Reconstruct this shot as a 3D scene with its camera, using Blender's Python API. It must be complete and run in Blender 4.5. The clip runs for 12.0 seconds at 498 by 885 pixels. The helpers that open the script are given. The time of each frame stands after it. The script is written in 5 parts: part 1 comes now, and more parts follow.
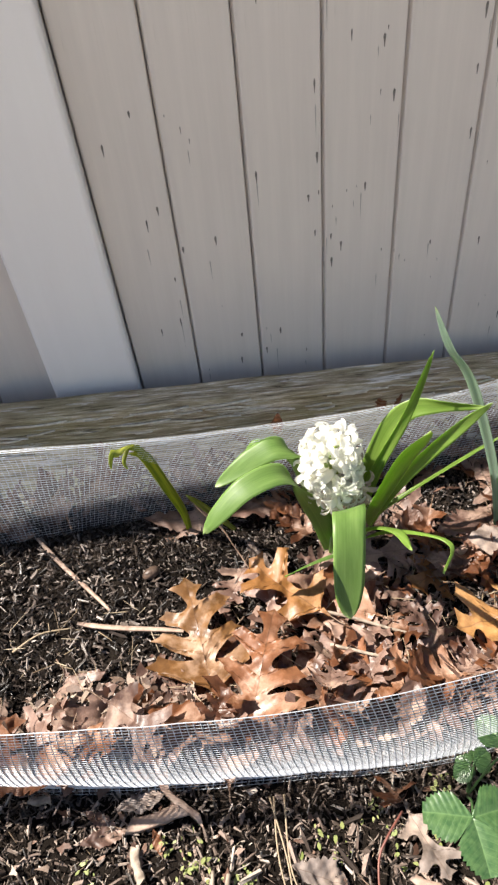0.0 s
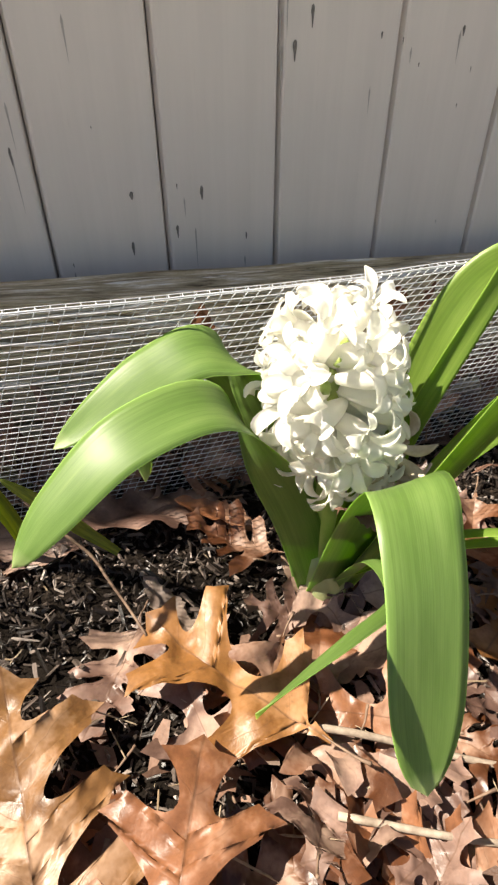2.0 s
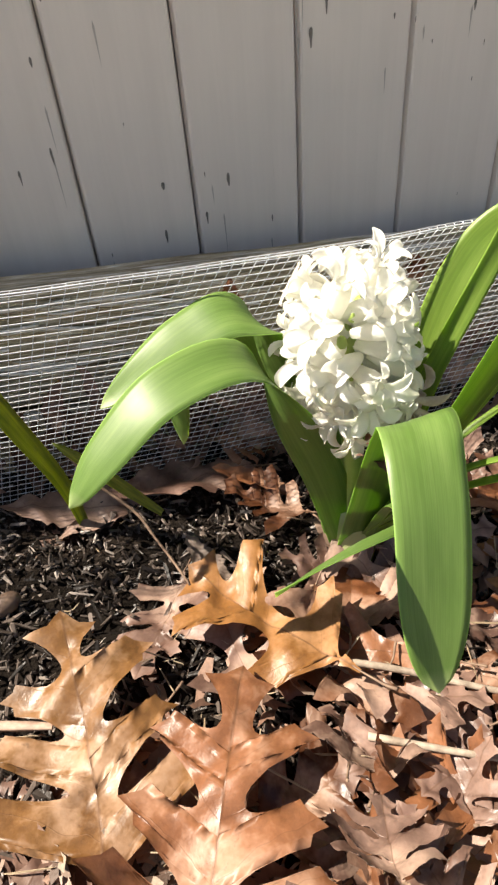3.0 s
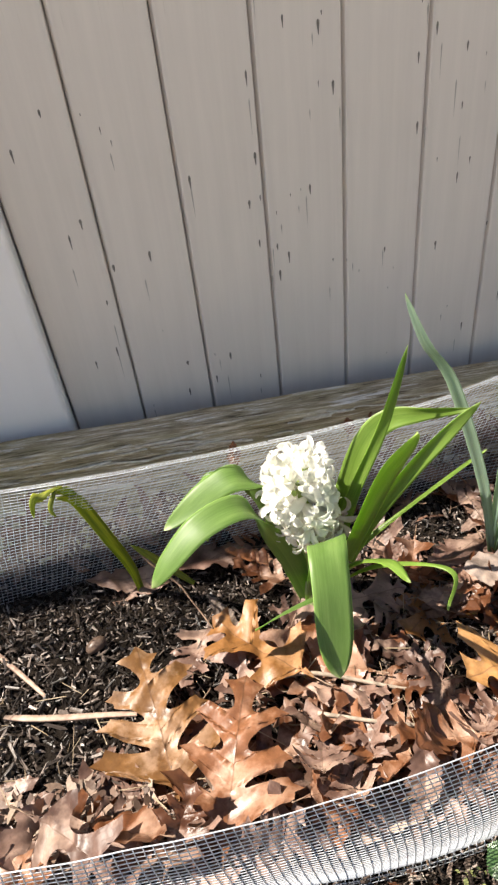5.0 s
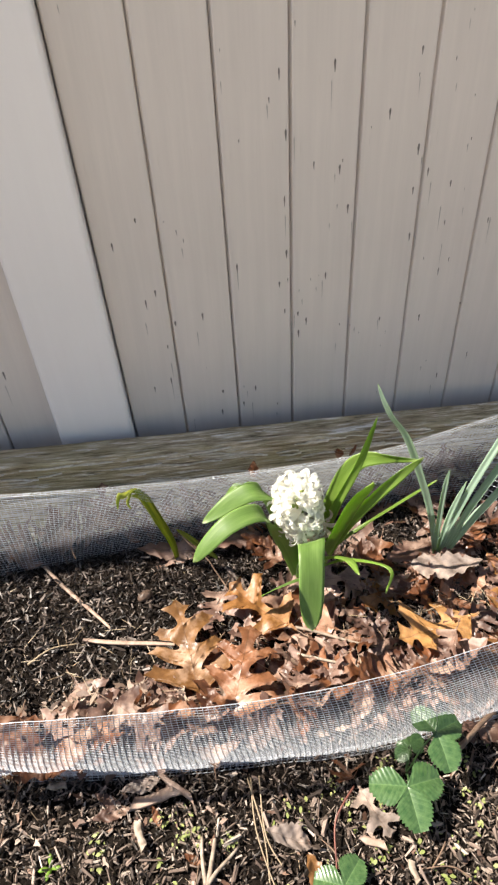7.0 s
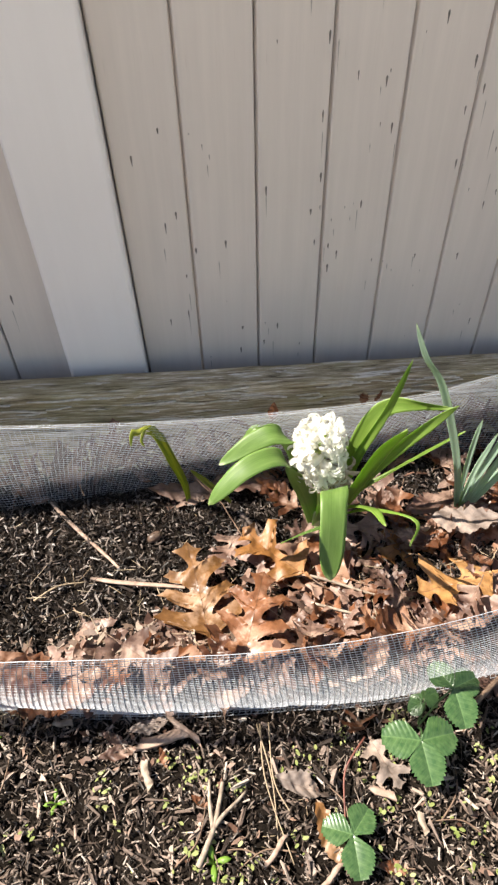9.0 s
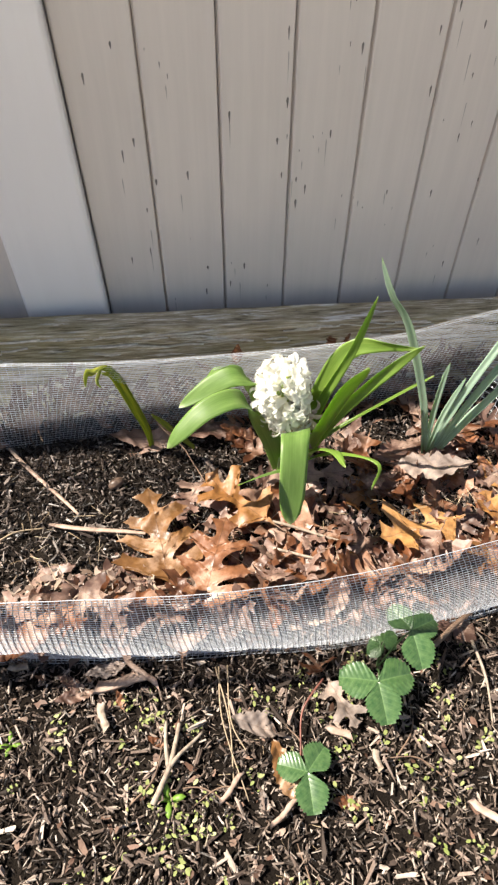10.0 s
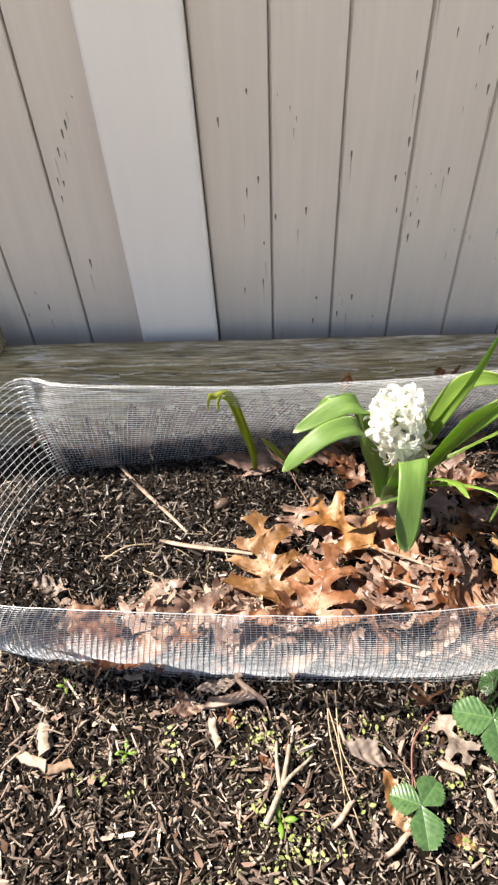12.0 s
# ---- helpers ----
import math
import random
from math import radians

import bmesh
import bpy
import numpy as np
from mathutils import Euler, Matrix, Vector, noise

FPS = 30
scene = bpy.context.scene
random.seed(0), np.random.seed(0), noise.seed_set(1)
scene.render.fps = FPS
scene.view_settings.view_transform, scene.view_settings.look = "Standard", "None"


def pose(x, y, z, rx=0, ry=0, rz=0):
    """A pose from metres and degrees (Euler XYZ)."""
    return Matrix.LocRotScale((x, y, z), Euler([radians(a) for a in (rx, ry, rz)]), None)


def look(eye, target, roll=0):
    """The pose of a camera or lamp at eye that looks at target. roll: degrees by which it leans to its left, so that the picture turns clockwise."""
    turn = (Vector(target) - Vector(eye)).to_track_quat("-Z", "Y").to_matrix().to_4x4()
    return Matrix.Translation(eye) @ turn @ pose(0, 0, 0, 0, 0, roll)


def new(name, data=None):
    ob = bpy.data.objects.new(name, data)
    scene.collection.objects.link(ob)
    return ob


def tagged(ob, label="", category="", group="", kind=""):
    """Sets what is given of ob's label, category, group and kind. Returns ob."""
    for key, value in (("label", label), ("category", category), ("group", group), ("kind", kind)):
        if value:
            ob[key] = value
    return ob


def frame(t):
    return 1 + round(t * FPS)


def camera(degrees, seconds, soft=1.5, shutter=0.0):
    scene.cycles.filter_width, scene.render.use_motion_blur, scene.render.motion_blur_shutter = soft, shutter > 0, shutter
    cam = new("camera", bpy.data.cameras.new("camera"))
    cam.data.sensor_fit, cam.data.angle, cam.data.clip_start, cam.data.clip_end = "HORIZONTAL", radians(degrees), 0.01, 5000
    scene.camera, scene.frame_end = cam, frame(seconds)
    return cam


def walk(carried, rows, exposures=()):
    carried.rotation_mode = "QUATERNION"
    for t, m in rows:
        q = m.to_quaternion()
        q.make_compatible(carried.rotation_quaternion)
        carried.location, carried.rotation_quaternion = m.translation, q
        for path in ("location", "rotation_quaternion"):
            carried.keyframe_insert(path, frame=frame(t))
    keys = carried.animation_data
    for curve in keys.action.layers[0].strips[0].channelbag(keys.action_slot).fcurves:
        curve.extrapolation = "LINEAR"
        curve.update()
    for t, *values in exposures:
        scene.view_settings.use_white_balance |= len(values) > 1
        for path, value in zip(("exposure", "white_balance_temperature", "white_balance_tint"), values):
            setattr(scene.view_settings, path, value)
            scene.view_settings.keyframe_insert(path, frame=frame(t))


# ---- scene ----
cam = camera(45.1, 12.0, soft=2.4)
PATH = [
    (0, (0.003, -0.014, 0.724), (0.07, 1.476, -0.608), -6.8),
    (0.5, (-0.073, 0.018, 0.643), (0.367, 1.447, -0.686), -0.3),
    (1, (-0.013, 0.169, 0.481), (0.458, 1.469, -0.964), 3.2),
    (1.5, (0.019, 0.245, 0.437), (0.527, 1.676, -0.864), 4.5),
    (2, (0.018, 0.248, 0.408), (0.383, 1.729, -0.886), -0.3),
    (2.5, (0.008, 0.231, 0.4), (0.148, 1.738, -0.908), -7.3),
    (3, (0.017, 0.21, 0.41), (0.243, 1.715, -0.888), -5.7),
    (3.2, (0.02, 0.192, 0.427), (0.298, 1.716, -0.838), -5.8),
    (4.8, (0.029, 0.06, 0.595), (0.329, 1.648, -0.583), -7.7),
    (5, (0.01, 0.044, 0.627), (0.243, 1.639, -0.556), -7.4),
    (5.5, (-0.003, 0.007, 0.721), (0.122, 1.589, -0.497), -6.6),
    (6, (-0.025, -0.064, 0.778), (0.065, 1.494, -0.473), -5.3),
    (6.5, (-0.018, -0.102, 0.826), (0.121, 1.438, -0.442), -4.4),
    (6.7, (-0.016, -0.114, 0.837), (0.152, 1.422, -0.433), -4.2),
    (8.3, (-0.015, -0.087, 0.867), (0.171, 1.386, -0.473), -3.3),
    (8.5, (-0.02, -0.087, 0.859), (0.147, 1.372, -0.499), -3.0),
    (9, (-0.037, -0.077, 0.813), (0.111, 1.336, -0.595), -1.8),
    (9.5, (-0.071, -0.074, 0.795), (0.077, 1.278, -0.671), -0.5),
    (10, (-0.009, -0.08, 0.78), (0.181, 1.228, -0.721), 0.1),
    (10.5, (0.035, -0.077, 0.781), (0.264, 1.224, -0.721), 0.4),
    (11, (-0.039, -0.075, 0.784), (0.041, 1.267, -0.697), -1.0),
    (11.5, (-0.098, -0.082, 0.8), (-0.147, 1.282, -0.661), -2.6),
    (12, (-0.085, -0.087, 0.795), (-0.074, 1.302, -0.643), -3.4),
]
EXPOSURES = [(t, stops, kelvin, 11.5) for t, stops, kelvin in (
    (0, 1.45, 6750), (1, 1.53, 7230), (2, 1.44, 7380), (3, 1.44, 7330), (5, 1.48, 7000), (6, 1.48, 6950), (6.5, 1.48, 6950), (8.5, 1.48, 6950), (9, 1.49, 6950), (9.5, 1.59, 6950), (10, 1.52, 7000), (10.5, 1.41, 7000), (11, 1.46, 7050), (11.5, 1.63, 7050), (12, 1.67, 7050))]
walk(cam, [(t, look(eye, target, roll)) for t, eye, target, roll in PATH], EXPOSURES)

# ---- light ----
SUN = Vector((-0.585, 0.089, 0.805)).normalized()
sky_world = bpy.data.worlds.new("sky")
scene.world = sky_world
sky_world.use_nodes = True
wn = sky_world.node_tree.nodes
sky_tex = wn.new("ShaderNodeTexSky")
sky_tex.sky_type = "NISHITA"
sky_tex.sun_disc = False
sky_tex.sun_elevation = math.asin(SUN.z)
sky_tex.sun_rotation = math.atan2(SUN.x, SUN.y)
sky_world.node_tree.links.new(sky_tex.outputs[0], wn["Background"].inputs[0])
wn["Background"].inputs[1].default_value = 0.05
sun_data = bpy.data.lights.new("sun", "SUN")
sun_data.energy = 5.0
sun_data.angle = radians(0.55)
sun_data.color = (1.0, 0.96, 0.89)
sun = new("sun", sun_data)
sun.matrix_world = look(SUN * 8, (0, 0, 0))


# ---- materials ----
class Mat:
    """A small node-tree writer."""

    def __init__(self, name):
        self.m = bpy.data.materials.new(name)
        self.m.use_nodes = True
        self.t = self.m.node_tree
        self.b = self.t.nodes["Principled BSDF"]
        self.out = self.t.nodes["Material Output"]

    def n(self, kind, **sets):
        node = self.t.nodes.new(kind)
        for k, v in sets.items():
            node.inputs[k].default_value = v
        return node

    def link(self, a, b):
        self.t.links.new(a, b)

    def coords(self, what="Object"):
        return self.n("ShaderNodeTexCoord").outputs[what]

    def mapped(self, src, scale):
        mp = self.n("ShaderNodeMapping")
        mp.inputs["Scale"].default_value = scale
        self.link(src, mp.inputs["Vector"])
        return mp.outputs[0]

    def noise(self, scale, detail=4.0, rough=0.55, vec=None):
        node = self.n("ShaderNodeTexNoise", Scale=scale, Detail=detail, Roughness=rough)
        if vec is not None:
            self.link(vec, node.inputs["Vector"])
        return node.outputs["Fac"]

    def ramp(self, fac, stops):
        node = self.n("ShaderNodeValToRGB")
        el = node.color_ramp.elements
        while len(el) < len(stops):
            el.new(0.5)
        for e, (p, c) in zip(el, stops):
            e.position, e.color = p, (*c, 1)
        self.link(fac, node.inputs[0])
        return node.outputs[0]

    def math(self, op, a, b=None):
        node = self.n("ShaderNodeMath")
        node.operation = op
        for k, v in enumerate((a, b)):
            if v is None:
                continue
            if isinstance(v, (int, float)):
                node.inputs[k].default_value = v
            else:
                self.link(v, node.inputs[k])
        return node.outputs[0]

    def mix(self, fac, a, b, mode="MIX"):
        node = self.n("ShaderNodeMix")
        node.data_type = "RGBA"
        node.blend_type = mode
        for k, v in ((0, fac), (6, a), (7, b)):
            if isinstance(v, (int, float)):
                node.inputs[k].default_value = v
            elif isinstance(v, tuple):
                node.inputs[k].default_value = (*v, 1)
            else:
                self.link(v, node.inputs[k])
        return node.outputs[2]

    def bump(self, height, strength, distance):
        node = self.n("ShaderNodeBump", Strength=strength, Distance=distance)
        self.link(height, node.inputs["Height"])
        self.link(node.outputs[0], self.b.inputs["Normal"])
        return node.outputs[0]

    def colour(self, src):
        if isinstance(src, tuple):
            self.b.inputs["Base Color"].default_value = (*src, 1)
        else:
            self.link(src, self.b.inputs["Base Color"])

    def gloss(self, rough, spec=0.5, metal=0.0):
        self.b.inputs["Roughness"].default_value = rough
        self.b.inputs["Specular IOR Level"].default_value = spec
        self.b.inputs["Metallic"].default_value = metal

    def translucent(self, src, share):
        tr = self.n("ShaderNodeBsdfTranslucent")
        self.link(src, tr.inputs[0]) if not isinstance(src, tuple) else None
        mx = self.n("ShaderNodeMixShader", Fac=share)
        self.link(self.b.outputs[0], mx.inputs[1])
        self.link(tr.outputs[0], mx.inputs[2])
        self.link(mx.outputs[0], self.out.inputs[0])

    def random(self):
        return self.n("ShaderNodeObjectInfo").outputs["Random"]

    def island(self):
        return self.n("ShaderNodeNewGeometry").outputs["Random Per Island"]


def vinyl(name, base, dirt=1.0, rough=0.42):
    k = Mat(name)
    co = k.coords()
    streak = k.noise(9, 5, 0.6, k.mapped(co, (6, 6, 0.35)))
    blotch = k.noise(5, 3, 0.5, co)
    c = k.mix(0.35, k.ramp(streak, [(0.3, tuple(v * (1 - 0.14 * dirt) for v in base)), (0.65, base)]), k.ramp(blotch, [(0.3, tuple(v * (1 - 0.1 * dirt) for v in base)), (0.7, tuple(min(0.88, v * 1.04) for v in base))]))
    grime = k.ramp(k.noise(26, 6, 0.7, k.mapped(co, (9, 9, 0.5))), [(0.62, (1, 1, 1)), (0.8, (0.72, 0.7, 0.67))])
    k.colour(k.mix(0.6 * dirt, c, grime, "MULTIPLY"))
    k.gloss(rough, 0.4)
    k.bump(k.noise(220, 3, 0.6, k.mapped(co, (1, 1, 0.15))), 0.05, 0.001)
    return k.m


def timber_mat():
    k = Mat("weathered_timber")
    co = k.coords()
    wander = k.n("ShaderNodeVectorMath")
    wander.operation = "MULTIPLY_ADD"
    sway = k.n("ShaderNodeTexNoise", Scale=4.0, Detail=3.0)
    k.link(co, sway.inputs["Vector"])
    k.link(sway.outputs["Color"], wander.inputs[0])
    wander.inputs[1].default_value = (0.0, 0.012, 0.012)
    k.link(co, wander.inputs[2])
    grain = k.noise(17, 10, 0.7, k.mapped(wander.outputs[0], (1.0, 9.0, 15.0)))
    fine = k.noise(170, 6, 0.72, k.mapped(wander.outputs[0], (0.11, 1.8, 2.6)))
    patch = k.noise(5.5, 5, 0.62, k.mapped(co, (0.55, 1.4, 2.4)))
    c = k.ramp(grain, [(0.34, (0.055, 0.042, 0.027)), (0.4, (0.3, 0.24, 0.15)), (0.52, (0.55, 0.465, 0.32)), (0.59, (0.72, 0.64, 0.5)), (0.64, (0.92, 0.89, 0.82))])
    c = k.mix(0.6, c, k.ramp(fine, [(0.34, (0.3, 0.27, 0.23)), (0.52, (1, 1, 1)), (0.7, (1.35, 1.33, 1.28))]), "MULTIPLY")
    c = k.mix(k.ramp(patch, [(0.46, (0, 0, 0)), (0.66, (0.6, 0.6, 0.6))]), c, (0.37, 0.33, 0.15))
    c = k.mix(k.ramp(k.noise(3.2, 4, 0.6, k.mapped(co, (0.8, 1, 1))), [(0.52, (0, 0, 0)), (0.7, (0.55, 0.55, 0.55))]), c, (0.23, 0.17, 0.115))
    dry = k.math("MULTIPLY", k.ramp(k.noise(9, 6, 0.66, k.mapped(wander.outputs[0], (0.7, 5.0, 7.0))), [(0.57, (0, 0, 0)), (0.61, (1, 1, 1))]), k.ramp(fine, [(0.42, (0, 0, 0)), (0.52, (1, 1, 1))]))
    c = k.mix(k.math("MULTIPLY", dry, 0.8), c, (0.93, 0.9, 0.84))
    split = k.ramp(k.noise(12, 3, 0.5, k.mapped(wander.outputs[0], (0.22, 5.0, 6.5))), [(0.484, (0, 0, 0)), (0.494, (1, 1, 1)), (0.506, (1, 1, 1)), (0.516, (0, 0, 0))])
    c = k.mix(k.math("MULTIPLY", k.math("MULTIPLY", split, k.ramp(patch, [(0.45, (0, 0, 0)), (0.6, (1, 1, 1))])), 0.85), c, (0.05, 0.036, 0.024))
    k.colour(c)
    k.gloss(0.88, 0.25)
    k.bump(k.mix(0.45, grain, fine), 0.9, 0.006)
    return k.m


def soil_mat():
    k = Mat("dark_soil")
    co = k.coords()
    n1 = k.noise(55, 8, 0.7, co)
    n2 = k.noise(6, 4, 0.6, co)
    far = k.n("ShaderNodeSeparateXYZ")
    k.link(co, far.inputs[0])
    c = k.mix(0.5, k.ramp(n1, [(0.35, (0.005, 0.004, 0.0033)), (0.6, (0.015, 0.0115, 0.009)), (0.8, (0.04, 0.031, 0.025))]), k.ramp(n2, [(0.35, (0.006, 0.0048, 0.004)), (0.7, (0.018, 0.0138, 0.011))]))
    # bark lies on it further along the fence too
    wide = k.math("MAXIMUM", k.math("ABSOLUTE", k.math("ADD", far.outputs[0], -0.05)), k.math("ADD", far.outputs[1], 0.1))
    bark = k.ramp(k.noise(160, 6, 0.75, co), [(0.4, (0.012, 0.009, 0.007)), (0.55, (0.09, 0.067, 0.053)), (0.7, (0.28, 0.22, 0.18))])
    c = k.mix(k.ramp(k.math("ADD", wide, k.math("MULTIPLY", k.noise(6, 5, 0.7, co), 0.3)), [(0.8, (0, 0, 0)), (0.95, (1, 1, 1))]), c, bark)
    # away from the fence, along an uneven edge, the bed gives way to unseen pale ground, added to bounce light
    bounce_ground = k.ramp(k.noise(45, 7, 0.75, co), [(0.3, (0.28, 0.255, 0.215)), (0.5, (0.41, 0.375, 0.32)), (0.7, (0.52, 0.475, 0.415))])
    bounce_ground = k.mix(0.5, bounce_ground, k.ramp(k.noise(3, 4, 0.6, co), [(0.35, (0.74, 0.73, 0.68)), (0.65, (1, 1, 1))]), "MULTIPLY")
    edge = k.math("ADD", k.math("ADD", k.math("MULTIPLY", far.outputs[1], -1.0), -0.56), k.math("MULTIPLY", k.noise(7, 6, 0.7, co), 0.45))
    k.colour(k.mix(k.ramp(edge, [(0.1, (0, 0, 0)), (0.2, (1, 1, 1))]), c, bounce_ground))
    k.gloss(0.95, 0.05)
    k.bump(n1, 0.8, 0.01)
    return k.m


def chip_mat(name, stops, rough=0.7):
    k = Mat(name)
    co = k.coords()
    base = k.ramp(k.island(), stops)
    grain = k.noise(320, 4, 0.65, co)
    k.colour(k.mix(0.6, base, k.ramp(grain, [(0.3, (0.45, 0.45, 0.45)), (0.65, (1, 1, 1))]), "MULTIPLY"))
    k.gloss(rough, 0.3)
    k.bump(grain, 0.5, 0.001)
    return k.m


def wire_mat():
    k = Mat("galvanised_wire")
    co = k.coords()
    k.colour(k.ramp(k.noise(90, 3, 0.6, co), [(0.3, (0.54, 0.56, 0.6)), (0.7, (0.74, 0.77, 0.81))]))
    k.gloss(0.38, 0.5, 0.5)
    return k.m


def strap_mat(name, dark, light, share=0.35, rough=0.47, pale_edge=True):
    """Fleshy leaf with fine veins that run along it."""
    k = Mat(name)
    uv = k.coords("UV")
    sep = k.n("ShaderNodeSeparateXYZ")
    k.link(uv, sep.inputs[0])
    vein = k.noise(52, 2, 0.5, k.mapped(uv, (1.0, 0.008, 1)))
    blot = k.noise(3.2, 4, 0.6, uv)
    mixed = k.mix(k.ramp(blot, [(0.3, (0, 0, 0)), (0.7, (1, 1, 1))]), dark, light)
    mixed = k.mix(0.42, mixed, k.ramp(vein, [(0.38, (0.68, 0.74, 0.62)), (0.62, (1.06, 1.06, 1.06))]), "MULTIPLY")
    if pale_edge:
        edge = k.math("ABSOLUTE", k.math("SUBTRACT", sep.outputs[0], 0.5))
        mixed = k.mix(k.ramp(edge, [(0.475, (0, 0, 0)), (0.5, (0.6, 0.6, 0.6))]), mixed, tuple(min(1, v * 2.2) for v in light))
        tip = k.ramp(sep.outputs[1], [(0.0, (0.6, 0.6, 0.6)), (0.05, (0, 0, 0))])
        mixed = k.mix(tip, mixed, (0.5, 0.55, 0.3))
    k.colour(mixed)
    k.gloss(rough, 0.5)
    k.bump(vein, 0.08, 0.0015)
    k.translucent(k.mix(1.0, mixed, (2.0, 2.2, 0.5), "MULTIPLY"), share)
    return k.m


def dry_leaf_mat(name, stops, rough=0.5, share=0.18, pale=0.45):
    k = Mat(name)
    uv, co = k.coords("UV"), k.coords()
    sep = k.n("ShaderNodeSeparateXYZ")
    k.link(uv, sep.inputs[0])
    off = k.math("ABSOLUTE", k.math("SUBTRACT", sep.outputs[0], 0.5))
    blot = k.noise(34, 6, 0.68, co)
    tone = k.math("ADD", k.math("MULTIPLY", k.random(), 0.55), k.math("MULTIPLY", k.noise(22, 5, 0.62, co), 0.55))
    c = k.ramp(tone, stops)
    c = k.mix(0.85, c, k.ramp(blot, [(0.3, (0.36, 0.3, 0.26)), (0.48, (1, 1, 1)), (0.68, (1.6, 1.58, 1.55))]), "MULTIPLY")
    # pale mottling that also puts the leaf's whitish sheen into its colour
    c = k.mix(k.ramp(k.noise(17, 5, 0.7, co), [(0.5, (0, 0, 0)), (0.64, (pale, pale, pale))]), c, (0.46, 0.335, 0.255))
    c = k.mix(k.ramp(k.noise(150, 4, 0.65, co), [(0.62, (0, 0, 0)), (0.72, (0.42, 0.42, 0.42))]), c, (0.075, 0.04, 0.024))
    rib = k.ramp(off, [(0.0025, (1, 1, 1)), (0.006, (0, 0, 0))])
    wob = k.math("MULTIPLY", k.noise(6, 2, 0.5, uv), 0.08)
    side = k.math("FRACT", k.math("MULTIPLY", k.math("ADD", k.math("SUBTRACT", sep.outputs[1], k.math("MULTIPLY", off, 0.7)), wob), 6.5))
    vein = k.ramp(k.math("ABSOLUTE", k.math("SUBTRACT", side, 0.5)), [(0.0, (0.6, 0.6, 0.6)), (0.014, (0, 0, 0))])
    lines = k.mix(1.0, rib, vein, "LIGHTEN")
    c = k.mix(k.math("MULTIPLY", lines, 0.55), c, (0.1, 0.048, 0.024))
    k.colour(c)
    k.gloss(rough, 0.5)
    k.link(k.ramp(k.noise(40, 4, 0.6, co), [(0.3, (rough - 0.1,) * 3), (0.7, (rough + 0.25,) * 3)]), k.b.inputs["Roughness"])
    crumple = k.noise(90, 5, 0.6, co)
    k.bump(k.mix(0.1, k.mix(0.6, blot, crumple), lines), 0.3, 0.004)
    k.translucent(k.mix(1.0, c, (1.3, 0.8, 0.4), "MULTIPLY"), share)
    return k.m


def serrate_mat():
    k = Mat("strawberry_leaf_green")
    uv = k.coords("UV")
    sep = k.n("ShaderNodeSeparateXYZ")
    k.link(uv, sep.inputs[0])
    off = k.math("ABSOLUTE", k.math("SUBTRACT", sep.outputs[0], 0.5))
    side = k.math("FRACT", k.math("MULTIPLY", k.math("SUBTRACT", sep.outputs[1], k.math("MULTIPLY", off, 0.55)), 7.5))
    fold = k.math("ABSOLUTE", k.math("SUBTRACT", side, 0.5))
    vein = k.ramp(fold, [(0.0, (1, 1, 1)), (0.07, (0, 0, 0))])
    rib = k.ramp(off, [(0.008, (1, 1, 1)), (0.025, (0, 0, 0))])
    lines = k.mix(1.0, rib, vein, "LIGHTEN")
    c = k.ramp(k.noise(7, 4, 0.6, uv), [(0.3, (0.03, 0.08, 0.027)), (0.7, (0.085, 0.155, 0.056))])
    c = k.mix(k.math("MULTIPLY", lines, 0.22), c, (0.2, 0.33, 0.13))
    k.colour(c)
    k.gloss(0.32, 0.55)
    k.bump(k.math("MULTIPLY", fold, 1.0), 0.2, 0.002)
    k.translucent(k.mix(1.0, c, (1.3, 1.5, 0.5), "MULTIPLY"), 0.18)
    return k.m


def plain_mat(name, c1, c2, scale=40, rough=0.6, bump=0.3, share=0.0, spec=0.4, tint=None):
    k = Mat(name)
    co = k.coords()
    n1 = k.noise(scale, 5, 0.6, co)
    c = k.ramp(n1, [(0.32, c1), (0.68, c2)])
    c = k.mix(0.15, c, k.ramp(k.random(), [(0.0, (0.8, 0.8, 0.8)), (1.0, (1.0, 1.0, 1.0))]), "MULTIPLY")
    k.colour(c)
    k.gloss(rough, spec)
    k.bump(n1, bump, 0.002)
    if share:
        k.translucent(k.mix(1.0, c, tint or (1.2, 1.2, 1.0), "MULTIPLY"), share)
    return k.m


BOARD = vinyl("vinyl_board", (0.74, 0.664, 0.6))
POST = vinyl("vinyl_post", (0.875, 0.825, 0.795), 0.25, 0.3)
SPECK = plain_mat("dirt_speck", (0.12, 0.105, 0.09), (0.24, 0.21, 0.185), 300, 0.8)
DRIP = plain_mat("dirt_drip", (0.36, 0.32, 0.28), (0.44, 0.40, 0.36), 120, 0.7, 0.1)
TIMBER = timber_mat()
SPENT = plain_mat("spent_petal", (0.42, 0.33, 0.24), (0.66, 0.57, 0.45), 120, 0.6, 0.4)
DRY_WOOD = plain_mat("dry_grey_wood", (0.4, 0.34, 0.24), (0.88, 0.84, 0.76), 45, 0.85, 0.6)
SOIL = soil_mat()
CHIP = chip_mat("mulch_chip", [(0.0, (0.009, 0.007, 0.006)), (0.4, (0.028, 0.022, 0.0185)), (0.68, (0.085, 0.066, 0.055)), (0.9, (0.2, 0.158, 0.136)), (1.0, (0.42, 0.36, 0.315))], 0.36)
STRAW = chip_mat("dry_straw", [(0.0, (0.13, 0.09, 0.055)), (0.5, (0.3, 0.225, 0.145)), (1.0, (0.52, 0.43, 0.31))], 0.55)
WIRE = wire_mat()
